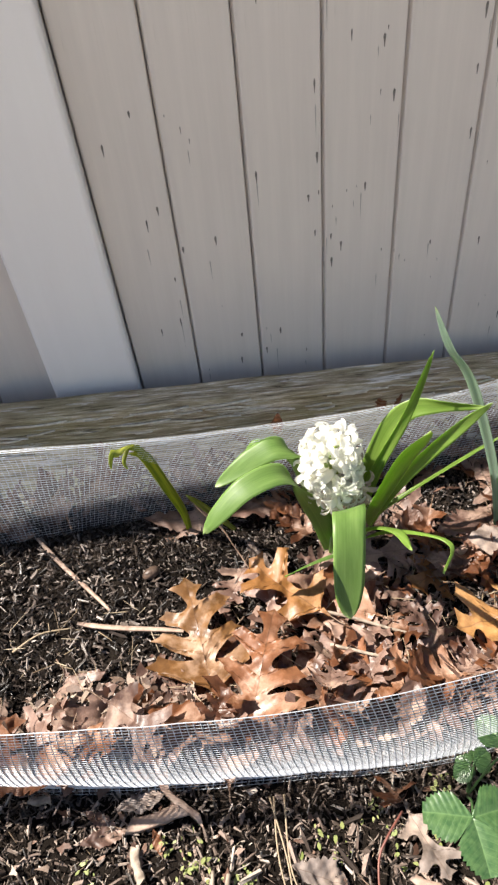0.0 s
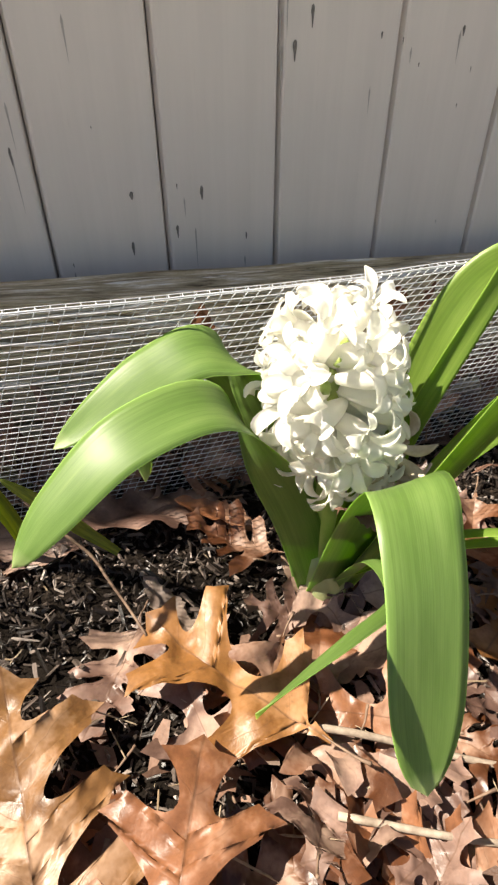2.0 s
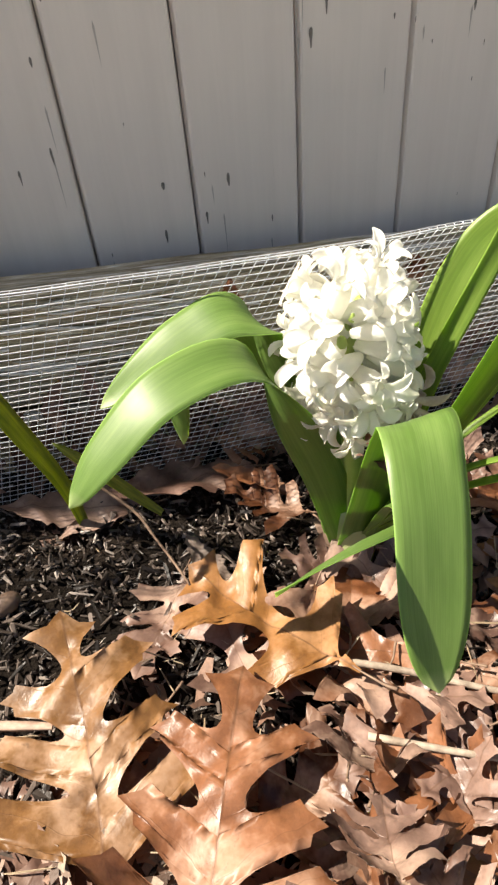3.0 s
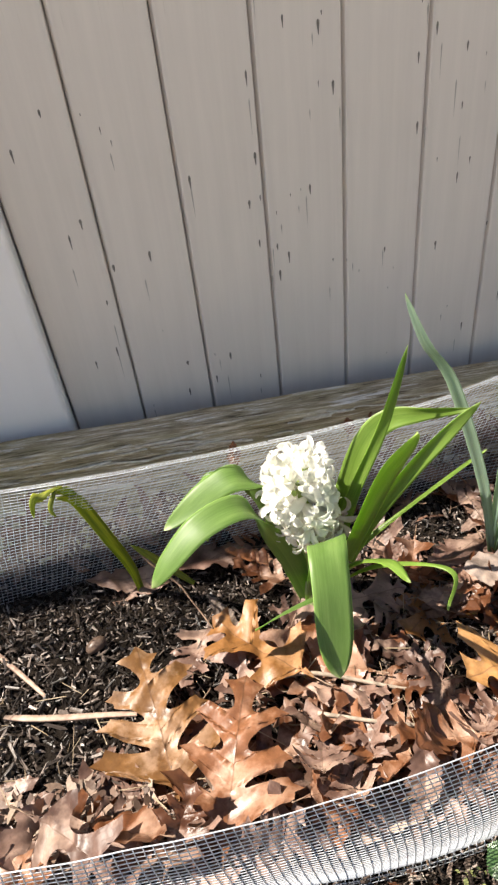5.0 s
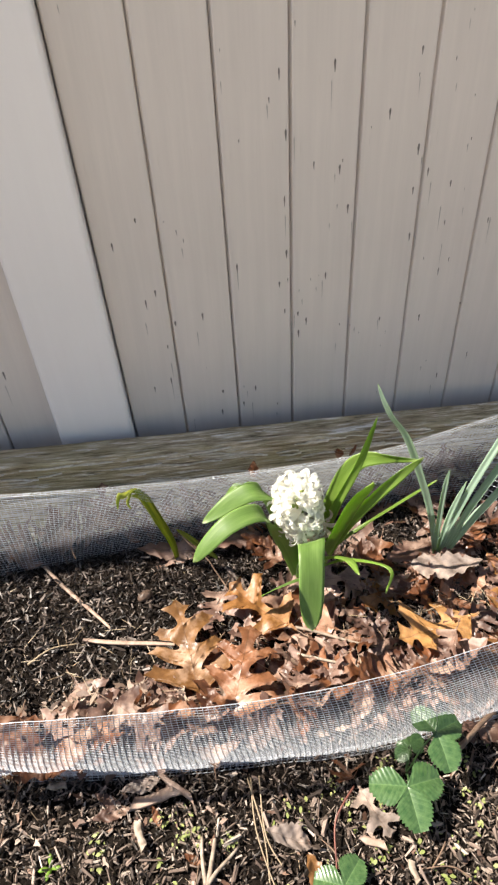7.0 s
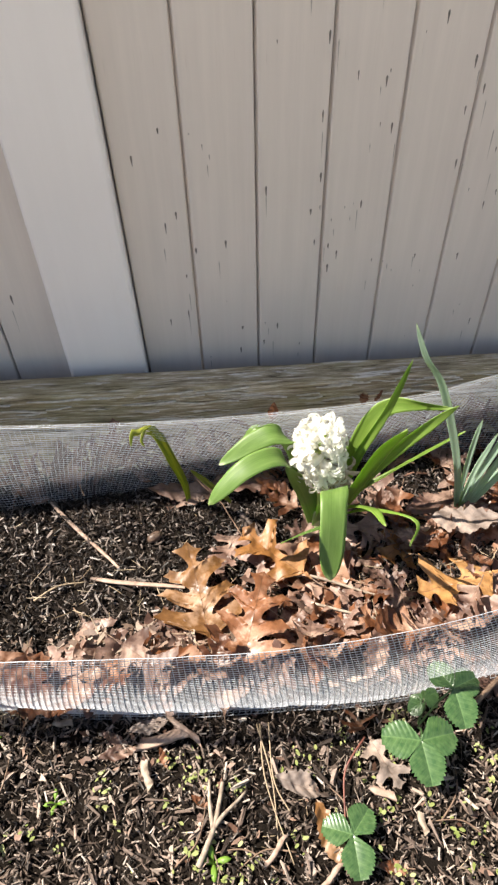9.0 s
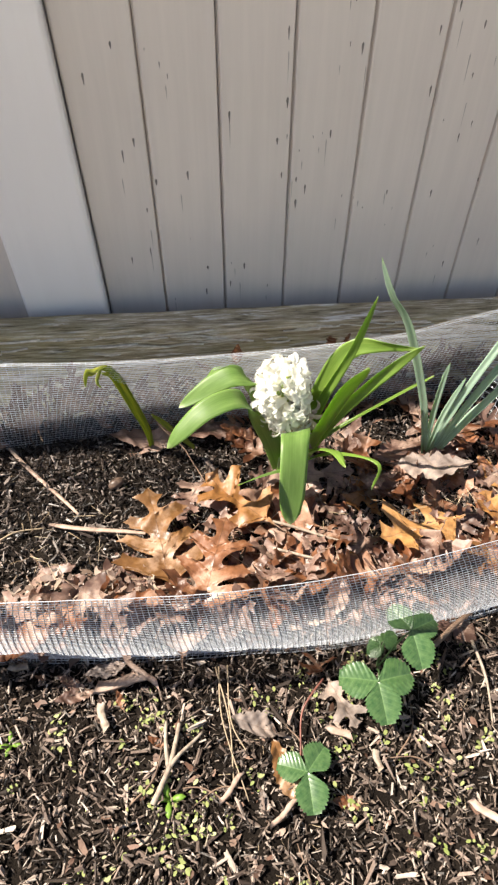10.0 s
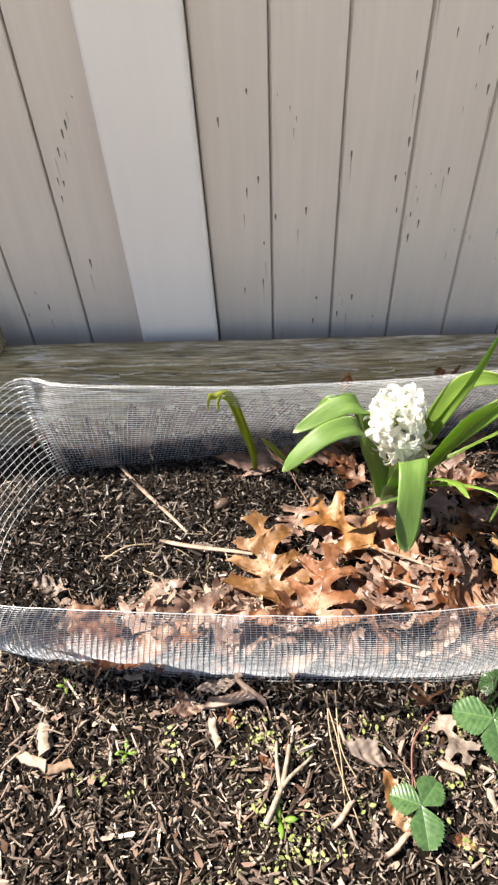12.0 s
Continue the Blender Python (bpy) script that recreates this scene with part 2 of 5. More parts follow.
HYA_LEAF = strap_mat("hyacinth_leaf_green", (0.115, 0.205, 0.045), (0.19, 0.29, 0.085), 0.4, 0.4)
YOUNG_LEAF = strap_mat("young_leaf_green", (0.135, 0.225, 0.035), (0.215, 0.31, 0.068), 0.42, 0.38)
DAFF_LEAF = strap_mat("blue_green_blade", (0.19, 0.29, 0.23), (0.4, 0.5, 0.43), 0.3, 0.36)
WILT_LEAF = strap_mat("wilting_leaf", (0.085, 0.125, 0.016), (0.34, 0.34, 0.05), 0.36, 0.5)
PETAL = plain_mat("white_petal", (0.97, 0.96, 0.925), (0.985, 0.98, 0.955), 60, 0.6, 0.05, 0.6, 0.25, (1.01, 1.01, 0.98))
BUD = plain_mat("green_stem", (0.3, 0.42, 0.1), (0.42, 0.52, 0.16), 60, 0.45, 0.1, 0.2)
OAK_TAN = dry_leaf_mat("dry_leaf_tan", [(0.2, (0.115, 0.05, 0.0165)), (0.45, (0.215, 0.105, 0.036)), (0.75, (0.35, 0.2, 0.088))], 0.38)
OAK_GOLD = dry_leaf_mat("dry_leaf_gold", [(0.15, (0.165, 0.068, 0.02)), (0.5, (0.265, 0.122, 0.037)), (0.9, (0.36, 0.19, 0.07))], 0.38, 0.18, 0.2)
OAK_RUST = dry_leaf_mat("dry_leaf_rust", [(0.1, (0.04, 0.015, 0.0078)), (0.45, (0.122, 0.044, 0.0175)), (0.85, (0.215, 0.09, 0.042))], 0.36)
OAK_PINK = dry_leaf_mat("dry_leaf_faded", [(0.1, (0.048, 0.025, 0.019)), (0.5, (0.14, 0.08, 0.061)), (0.9, (0.265, 0.175, 0.14))], 0.42)
OAK_GREY = dry_leaf_mat("dry_leaf_grey", [(0.1, (0.124, 0.093, 0.0775)), (0.5, (0.1922, 0.1519, 0.1302)), (0.9, (0.2604, 0.217, 0.1922))], 0.55)
BERRY = serrate_mat()
WEED = plain_mat("weed_green", (0.19, 0.235, 0.06), (0.4, 0.42, 0.18), 25, 0.5, 0.1, 0.3, 0.4, (1.2, 1.4, 0.5))
TWIG = plain_mat("pale_twig", (0.16, 0.12, 0.088), (0.38, 0.315, 0.25), 110, 0.7)
DARK_TWIG = plain_mat("brown_twig", (0.1, 0.06, 0.04), (0.24, 0.16, 0.11), 90, 0.7)
RED_STEM = plain_mat("red_runner", (0.11, 0.035, 0.028), (0.22, 0.09, 0.065), 60, 0.5)
NUT = plain_mat("acorn_brown", (0.09, 0.058, 0.042), (0.17, 0.115, 0.085), 30, 0.4)
SPLIT = plain_mat("split_wood", (0.2, 0.13, 0.095), (0.46, 0.34, 0.27), 90, 0.7)


# ---- mesh helpers ----
# the bed and its timbers follow a slope that falls to the right and towards the fence; the fence itself is plumb
BED = pose(0.010, -0.012, 0.0224, -1.618, 2.768, 1.148)

def mesh_from(name, verts, faces, mat, uvs=None, smooth=True):
    me = bpy.data.meshes.new(name)
    me.from_pydata([tuple(v) for v in verts], [], faces)
    if uvs is not None:
        layer = me.uv_layers.new(name="UVMap")
        idx = np.empty(len(me.loops), dtype=np.int32)
        me.loops.foreach_get("vertex_index", idx)
        layer.data.foreach_set("uv", np.asarray(uvs, dtype=np.float32)[idx].ravel())
    if smooth:
        me.polygons.foreach_set("use_smooth", [True] * len(me.polygons))
    me.materials.append(mat)
    me.update()
    return me


def piece(name, me, parent=None, m=None, label="", category="", group="", kind=""):
    ob = new(name, me)
    if parent is not None:
        ob.parent = parent
    ob.matrix_basis = m or Matrix()
    if parent is None:
        ob.matrix_basis = BED @ ob.matrix_basis
    return tagged(ob, label, category, group, kind)


def thing(name, label, category, at=(0, 0, 0), group="", kind="", frame_of=BED):
    ob = new(name)
    ob.empty_display_size = 0.02
    ob.matrix_basis = frame_of @ Matrix.Translation(at)
    return tagged(ob, label, category, group, kind)


def spline(pts, n):
    """Catmull-Rom through the points, n samples."""
    p = np.asarray(pts, float)
    p = np.vstack([2 * p[0] - p[1], p, 2 * p[-1] - p[-2]])
    out = []
    for u in np.linspace(0, len(p) - 3 - 1e-9, n):
        i = int(u)
        f = u - i
        a, b, c, d = p[i:i + 4]
        out.append(0.5 * (2 * b + (c - a) * f + (2 * a - 5 * b + 4 * c - d) * f * f + (3 * b - a - 3 * c + d) * f ** 3))
    return np.array(out)


def tube_data(path, radii, sides=6, start=0):
    path = np.asarray(path, float)
    n = len(path)
    tan = np.gradient(path, axis=0)
    tan /= np.linalg.norm(tan, axis=1)[:, None] + 1e-12
    ref = np.array((0.31, 0.17, 0.93)) if abs(tan[:, 2]).mean() < 0.8 else np.array((0.93, 0.2, 0.3))
    s = np.cross(tan, ref)
    s /= np.linalg.norm(s, axis=1)[:, None] + 1e-12
    u = np.cross(s, tan)
    r = np.broadcast_to(np.asarray(radii, float), (n,))
    ang = np.linspace(0, 2 * np.pi, sides, endpoint=False)
    verts = (path[:, None, :] + r[:, None, None] * (np.cos(ang)[None, :, None] * s[:, None, :] + np.sin(ang)[None, :, None] * u[:, None, :])).reshape(-1, 3)
    faces = []
    for i in range(n - 1):
        for j in range(sides):
            k = (j + 1) % sides
            a = start + i * sides
            faces.append((a + j, a + k, a + sides + k, a + sides + j))
    faces.append(tuple(start + j for j in range(sides))[::-1])
    faces.append(tuple(start + (n - 1) * sides + j for j in range(sides)))
    return verts, faces


def tube(name, path, radii, mat, sides=7):
    v, f = tube_data(path, radii, sides)
    return mesh_from(name, v, f, mat)


def smooth01(a, b, x):
    t = min(1.0, max(0.0, (x - a) / (b - a)))
    return t * t * (3 - 2 * t)


def strap(name, pts, width, mat, side, cup=0.25, n=30, cols=7, tipness=0.55, base=0.55, wave=0.0, twist=0.0, thick=0.0009, seed=0):
    """A strap-shaped leaf along pts. side: the way across it; cup: how far the edges rise."""
    rng = random.Random(seed)
    c = spline(pts, n)
    tan = np.gradient(c, axis=0)
    tan /= np.linalg.norm(tan, axis=1)[:, None]
    ends = np.asarray(side, float).reshape(-1, 3)
    verts, uvs = [], []
    ph = rng.uniform(0, 6)
    rows = []
    for i in range(n):
        u = i / (n - 1)
        f = smooth01(0.22, 0.5, u)
        sd = ends[0] * (1 - f) + ends[-1] * f
        s = sd - tan[i] * np.dot(sd, tan[i])
        s /= np.linalg.norm(s)
        up = np.cross(s, tan[i])
        if twist:
            a = twist * u
            s, up = s * math.cos(a) + up * math.sin(a), up * math.cos(a) - s * math.sin(a)
        grow = base + (1 - base) * min(1, u / 0.35) ** 0.8
        end = 1.0 if u < 1 - tipness else max(0.0, 1 - ((u - 1 + tipness) / tipness) ** 2.2) ** 0.62
        w = width * grow * max(end, 0.02)
        cu = cup * (1.0 - 0.55 * u)
        rows.append((s, up, w, cu, u))
    for layer in (0, 1):
        for i, (s, up, w, cu, u) in enumerate(rows):
            for j in range(cols):
                q = 2 * j / (cols - 1) - 1
                wob = wave * math.sin(9 * u + ph + q) * q
                verts.append(c[i] + s * (0.5 * w * q) + up * (w * cu * q * q + wob - layer * thick * (1 - 0.8 * q * q)))
                uvs.append((0.5 + 0.5 * q, 1 - u))
    faces = []
    size = n * cols
    for i in range(n - 1):
        for j in range(cols - 1):
            a = i * cols + j
            faces.append((a, a + 1, a + cols + 1, a + cols))
            b = size + a
            faces.append((b, b + cols, b + cols + 1, b + 1))
    for i in range(n - 1):
        for j, flip in ((0, False), (cols - 1, True)):
            a = i * cols + j
            q = (a, a + cols, size + a + cols, size + a)
            faces.append(q[::-1] if flip else q)
    return mesh_from(name, verts, faces, mat, uvs)


def ground_z(x, y):
    """Height of the soil: the bed lies a little above the open ground."""
    bed = smooth01(0.20, 0.34, y) * smooth01(0.95, 0.7, y) * smooth01(-0.56, -0.44, x) * smooth01(0.66, 0.5, x)
    z = bed * (0.03 + 0.03 * smooth01(0.1, 0.4, x))
    z += 0.013 * (1 - bed)
    far = smooth01(1.2, 4.0, math.hypot(x, y))
    z = z * (1 - far) + far * (0.0483 * x + 0.0282 * y - 0.03)
    near = math.exp(-((x / 1.6) ** 2 + ((y - 0.3) / 1.6) ** 2))
    z += near * (0.006 * noise.noise((x * 9, y * 9, 0.3)) + 0.004 * noise.noise((x * 26, y * 26, 4.1)))
    return z


# ---- ground ----
def axis(lo, hi, mid_lo, mid_hi, step):
    inner = list(np.arange(mid_lo, mid_hi + 1e-6, step))
    outer = [0.06, 0.15, 0.35, 0.8, 1.8, 4, 9, 20, 45]
    return [mid_lo - d for d in outer[::-1] if mid_lo - d > lo] + inner + [mid_hi + d for d in outer if mid_hi + d < hi]


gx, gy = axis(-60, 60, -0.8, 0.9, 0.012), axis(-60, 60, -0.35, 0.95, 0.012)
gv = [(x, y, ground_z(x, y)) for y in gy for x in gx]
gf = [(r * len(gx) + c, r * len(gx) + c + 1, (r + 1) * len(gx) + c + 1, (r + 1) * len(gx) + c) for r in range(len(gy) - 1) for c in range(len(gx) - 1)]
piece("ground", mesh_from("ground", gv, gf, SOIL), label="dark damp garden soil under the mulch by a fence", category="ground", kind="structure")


# ---- fence ----
FENCE_Y, FENCE_TOP = 0.768, 1.85


def extrude_profile(name, profile, z0, z1, mat, smooth=False):
    n = len(profile)
    verts = [(x, y, z) for z in (z0, z1) for x, y in profile]
    faces = [(i, (i + 1) % n, n + (i + 1) % n, n + i) for i in range(n)] + [tuple(range(n))[::-1], tuple(range(n, 2 * n))]
    return mesh_from(name, verts, faces, mat, smooth=smooth)


fence = thing("fence", "taupe vinyl privacy fence with grooved vertical boards", "fence", (0, FENCE_Y, -0.03), kind="structure", frame_of=Matrix())
W = 0.0988
half = W / 2
board_profile = [(-half, 0.024), (-half, 0.0065), (-half + 0.0008, 0.0055), (-half + 0.0026, 0.0008), (-half + 0.0046, 0.0), (half - 0.0042, 0.0), (half - 0.0024, 0.0008), (half - 0.0011, 0.0055), (half - 0.0005, 0.024)]
board_mesh = extrude_profile("board", board_profile, 0, FENCE_TOP, BOARD)
rng = random.Random(4)
slot_profile = [(x, y) if x > 0 else (x + 0.0065, y) for x, y in board_profile]
LEAN = pose(-0.18, 0, 0.15, 0, -0.6, 0) @ pose(0.18, 0, -0.15)
slot = extrude_profile("board", slot_profile, 0, FENCE_TOP, BOARD)
for v in slot.vertices:
    if v.co.x < 0:
        v.co.x -= (v.co.z - 0.15) * math.tan(radians(0.6))
piece("board", slot, fence, pose(-0.025 - W * 0.5, 0, 0))
piece("channel", extrude_profile("channel", [(-0.16, 0.026), (-0.098, 0.026), (-0.098, 0.05), (-0.16, 0.05)], 0, FENCE_TOP, BOARD), fence)
for i in range(19):
    piece("board", board_mesh, fence, pose(-0.025 + W * (i + 0.5), rng.uniform(0, 0.0008), 0))
for i in range(18):
    piece("board", board_mesh, fence, pose(-0.238 - W * (i + 0.5), rng.uniform(0, 0.0008), 0))


def rounded_rect(x0, x1, y0, y1, r, k=5):
    out = []
    for cx, cy, a0 in ((x1 - r, y0 + r, -90), (x1 - r, y1 - r, 0), (x0 + r, y1 - r, 90), (x0 + r, y0 + r, 180)):
        for j in range(k + 1):
            a = radians(a0 + 90 * j / k)
            out.append((cx + r * math.cos(a), cy + r * math.sin(a)))
    return out


piece("post", extrude_profile("post", rounded_rect(-0.2455, -0.1190, -0.024, 0.103, 0.007), 0, FENCE_TOP + 0.06, POST), fence, LEAN, "smooth hollow vinyl fence post")

# dirt specks with drips on the boards
KNOWN = [(-.055, .556), (-.094, .523), (-.043, .444), (-.019, .387), (-.06, .427), (.026, .395), (.087, .469), (-.037, .346), (-.07, .268), (.047, .243), (.043, .199), (.106, .241), (.083, .212),
         (.166, .65), (.158, .722), (.244, .599), (.232, .727), (.206, .607), (.163, .562), (.165, .483), (.153, .434), (.183, .377), (.197, .364), (.184, .342), (.161, .385), (.228, .439), (.325, .349), (.396, .344), (-.04, .28),
         (.312, .665), (.349, .735), (.378, .582), (.359, .615), (.358, .558), (.361, .488), (.416, .503), (.418, .424), (.416, .561), (.259, .542)]
LEFT = [(-.3, .519), (-.293, .53), (-.311, .498), (-.322, .459), (-.315, .455), (-.323, .434), (-.306, .333), (-.391, .258)]


def speck_mesh(w, h, tail):
    """A small teardrop of dirt, a little proud of the board."""
    n = 10
    verts, faces = [(0, -0.0007, 0)], []
    for j in range(n):
        a = 2 * math.pi * j / n
        z = h * 0.5 * math.sin(a)
        verts.append((w * 0.5 * math.cos(a) * (1.0 if z > 0 else 0.75), -0.00012, z - (tail if math.sin(a) < -0.9 else 0)))
    faces = [(0, 1 + (j + 1) % n, 1 + j) for j in range(n)]
    return verts, faces


rng = random.Random(11)
sv, sf, dv, df = [], [], [], []
spots = [(x, z, 1.0) for x, z in KNOWN + LEFT]
for _ in range(70):
    x, z = rng.uniform(0.42, 1.2), rng.uniform(0.2, 1.1)
    spots.append((x, z, rng.uniform(0.4, 1.0)))
for _ in range(46):
    x, z = rng.uniform(-0.11, 0.45), rng.uniform(0.18, 1.0)
    spots.append((x, z, rng.uniform(0.25, 0.6)))
for _ in range(16):
    spots.append((rng.uniform(-0.8, -0.26), rng.uniform(0.2, 0.9), rng.uniform(0.3, 0.7)))
for x, z, s in spots:
    v, f = speck_mesh(rng.uniform(0.0022, 0.0038) * s, rng.uniform(0.006, 0.012) * s, rng.uniform(0, 0.006) * s)
    a = len(sv)
    sv += [(x + p[0], p[1], z + 0.03 + p[2]) for p in v]
    sf += [tuple(a + q for q in g) for g in f]
    if rng.random() < 0.5:
        ln, w = rng.uniform(0.015, 0.045) * s, rng.uniform(0.0012, 0.0022)
        dx = rng.uniform(-0.012, 0.012)
        zz = z + 0.03 + rng.uniform(-0.04, 0.0)
        a = len(dv)
        dv += [(x + dx - w / 2, -0.0001, zz), (x + dx, -0.0003, zz + 0.004), (x + dx + w / 2, -0.0001, zz), (x + dx + 0.0003, -0.0001, zz - ln)]
        df += [(a, a + 3, a + 2, a + 1)]
piece("dirt_speck", mesh_from("dirt_speck", sv, sf, SPECK), fence, None, "dark dried dirt specks", kind="stuff")
piece("dirt_drip", mesh_from("dirt_drip", dv, df, DRIP), fence, None, "faint dirt drips", kind="stuff")


# ---- timbers ----
def timber(name, x0, x1, y0, y1, z0, z1, r, seed, label):
    """A weathered landscape timber: rounded corners, worn and split faces."""
    prof = rounded_rect(y0, y1, z0, z1, r, 4)
    fine = []
    for i, (a, b) in enumerate(prof):
        c, d = prof[(i + 1) % len(prof)]
        k = max(1, int(math.hypot(c - a, d - b) / 0.0035))
        fine += [(a + (c - a) * j / k, b + (d - b) * j / k) for j in range(k)]
    n = len(fine)
    xs = np.arange(x0, x1 + 1e-6, 0.01)
    verts = []
    cy, cz = (y0 + y1) / 2, (z0 + z1) / 2
    for x in xs:
        for a, b in fine:
            f = noise.noise((x * 2.2, a * 60 + seed, b * 60)) * 0.0022 + noise.noise((x * 14, a * 30, b * 45 + seed)) * 0.0012
            furrow = noise.noise((x * 3.5, a * 75 + seed, b * 110))
            f -= 0.0034 * smooth01(0.18, 0.45, furrow)
            verts.append((x, a + (a - cy) / 0.06 * f, b + (b - cz) / 0.06 * f + 0.0025 * noise.noise((x * 1.3, seed, 2))))
    faces = [(i * n + j, i * n + (j + 1) % n, (i + 1) * n + (j + 1) % n, (i + 1) * n + j) for i in range(len(xs) - 1) for j in range(n)]
    faces += [tuple(range(n))[::-1], tuple((len(xs) - 1) * n + j for j in range(n))]
    return piece(name, mesh_from(name, verts, faces, TIMBER), None, pose(0, 0.006, 0, 0, 0, -1.148), label, "timber", "stacked timbers")


timber("landscape_timber", -1.9, 2.0, 0.664, 0.716, 0.0, 0.088, 0.009, 3.0, "lower weathered grey timber lying along the fence")
timber("wood_block", -0.64, -0.474, 0.682, 0.722, 0.199, 0.244, 0.004, 15.0, "short weathered wood block lying on the timber by the fence")
upper = timber("landscape_timber", -1.9, 2.0, 0.672, 0.7245, 0.0915, 0.198, 0.007, 9.0, "upper weathered mossy grey timber below the fence")


def splinter_mesh(seed):
    """A dry flake of wood that has lifted a little off the face."""
    r = random.Random(seed)
    n, ln, h = 11, r.uniform(0.025, 0.09), r.uniform(0.0016, 0.0046)
    verts = []
    for i in range(n):
        u = i / (n - 1)
        w = h * (math.sin(math.pi * (0.04 + 0.92 * u)) ** 0.6) * (0.7 + 0.5 * r.random())
        mid_z = 0.0014 * math.sin(5 * u + seed)
        out = -0.0006 - 0.0022 * abs(u - 0.4) ** 1.5
        verts += [(ln * (u - 0.5), out, mid_z - w / 2), (ln * (u - 0.5), out - 0.0008, mid_z), (ln * (u - 0.5), out, mid_z + w / 2), (ln * (u - 0.5), 0.0025, mid_z)]
    faces = [(i * 4 + j, i * 4 + 4 + j, i * 4 + 4 + (j + 1) % 4, i * 4 + (j + 1) % 4) for i in range(n - 1) for j in range(4)]
    faces += [(0, 1, 2, 3), (n * 4 - 1, n * 4 - 2, n * 4 - 3, n * 4 - 4)]
    return mesh_from("splinter", verts, faces, DRY_WOOD)


flakes = [splinter_mesh(i) for i in range(10)]
chip_rng = random.Random(77)
for i in range(80):
    x = chip_rng.uniform(-0.62, 0.62)
    z = 0.19 - 0.075 * chip_rng.random() ** 1.9
    piece("splinter", chip_rng.choice(flakes), upper, pose(x, 0.6706, z, 0, chip_rng.uniform(-4, 4), 0), "" if i else "pale dry flake of wood")


# ---- wire cage ----
RAIL_BOTTOM = [(-0.425, 0.300), (-0.284, 0.270), (-0.137, 0.249), (0.01, 0.238), (0.156, 0.228), (0.30, 0.238), (0.44, 0.255), (0.482, 0.30), (0.476, 0.40), (0.482, 0.50), (0.488, 0.570), (0.43, 0.612), (0.25, 0.630), (0.024, 0.633), (-0.17, 0.624), (-0.34, 0.612), (-0.388, 0.598), (-0.43, 0.52), (-0.447, 0.45), (-0.448, 0.36)]
RAIL_TOP = [(-0.375, 0.245, .225), (-0.244, 0.223, .23), (-0.133, 0.211, .23), (-0.021, 0.202, .23), (0.10, 0.202, .23), (0.22, 0.213, .23), (0.351, 0.236, .23), (0.43, 0.275, .24), (0.50, 0.36, .27), (0.51, 0.47, .285), (0.475, 0.553, .285), (0.423, 0.552, .284), (0.25, 0.511, .283), (0.094, 0.508, .275), (-0.10, 0.512, .271), (-0.32, 0.531, .270), (-0.393, 0.550, .270), (-0.435, 0.48, .270), (-0.455, 0.40, .26), (-0.435, 0.29, .235)]
CELL = 0.0066


def cage_surface():
    """A closed ring of wire cloth between the two rails, bowed on its way up."""
    nb = len(RAIL_BOTTOM)
    close = lambda a: np.array(a[-2:] + a + a[:3], float)
    bot = close([(x, y, ground_z(x, y) - 0.004) for x, y in RAIL_BOTTOM])
    top = close(RAIL_TOP)

    def at(p, u):
        i = int(u) % nb
        f = u - int(u)
        a, b, c, d = p[i + 1:i + 5]
        return 0.5 * (2 * b + (c - a) * f + (2 * a - 5 * b + 4 * c - d) * f * f + (3 * b - a - 3 * c + d) * f ** 3)

    return at, bot, top, nb


at, bot, top, nb = cage_surface()
dense = np.linspace(0, nb, 1201)
mid = np.array([0.5 * (at(bot, u % nb) + at(top, u % nb)) for u in dense])
arc = np.concatenate([[0], np.cumsum(np.linalg.norm(np.diff(mid, axis=0), axis=1))])
count = int(arc[-1] / CELL)
stations = np.interp(np.linspace(0, arc[-1], count, endpoint=False), arc, dense)
ROWS_UP = 38
vv = np.linspace(0, 1, ROWS_UP + 1)
grid = np.zeros((count, ROWS_UP + 1, 3))
for i, u in enumerate(stations):
    b, t = at(bot, u % nb), at(top, u % nb)
    # back wall leans over the bed with a rounded shoulder, the others bulge a little
    y_share = smooth01(0.42, 0.55, b[1])
    ctrl = 0.5 * (b + t) + np.array((0.02 * (1 if b[0] > 0.1 else -1) * smooth01(0.33, 0.42, abs(b[0] - 0.03)), 0.013 * y_share - 0.028 * (1 - y_share) * smooth01(0.36, 0.28, b[1]), 0.028 - 0.014 * y_share))
    for k, v in enumerate(vv):
        p = (1 - v) ** 2 * b + 2 * v * (1 - v) * ctrl + v * v * t
        q = 0.0012
        grid[i, k] = p + q * np.array((noise.noise((u * 3, v * 3, 1)), noise.noise((u * 3, v * 3, 7)), noise.noise((u * 3, v * 3, 13))))

cage = thing("wire_cage", "galvanised hardware cloth ring around the flower bed", "wire cage", (0, 0.4, 0.0))
R = 0.00036


def wires(lines, radius, sides=4):
    verts, faces, start = [], [], 0
    for ln in lines:
        v, f = tube_data(ln, radius, sides, start)
        verts.append(v)
        faces += f
        start += len(v)
    return np.vstack(verts), faces


def side_of(i):
    u = stations[i]
    return 0 if u < 6.5 else 1 if u < 10.5 else 2 if u < 15.7 else 3


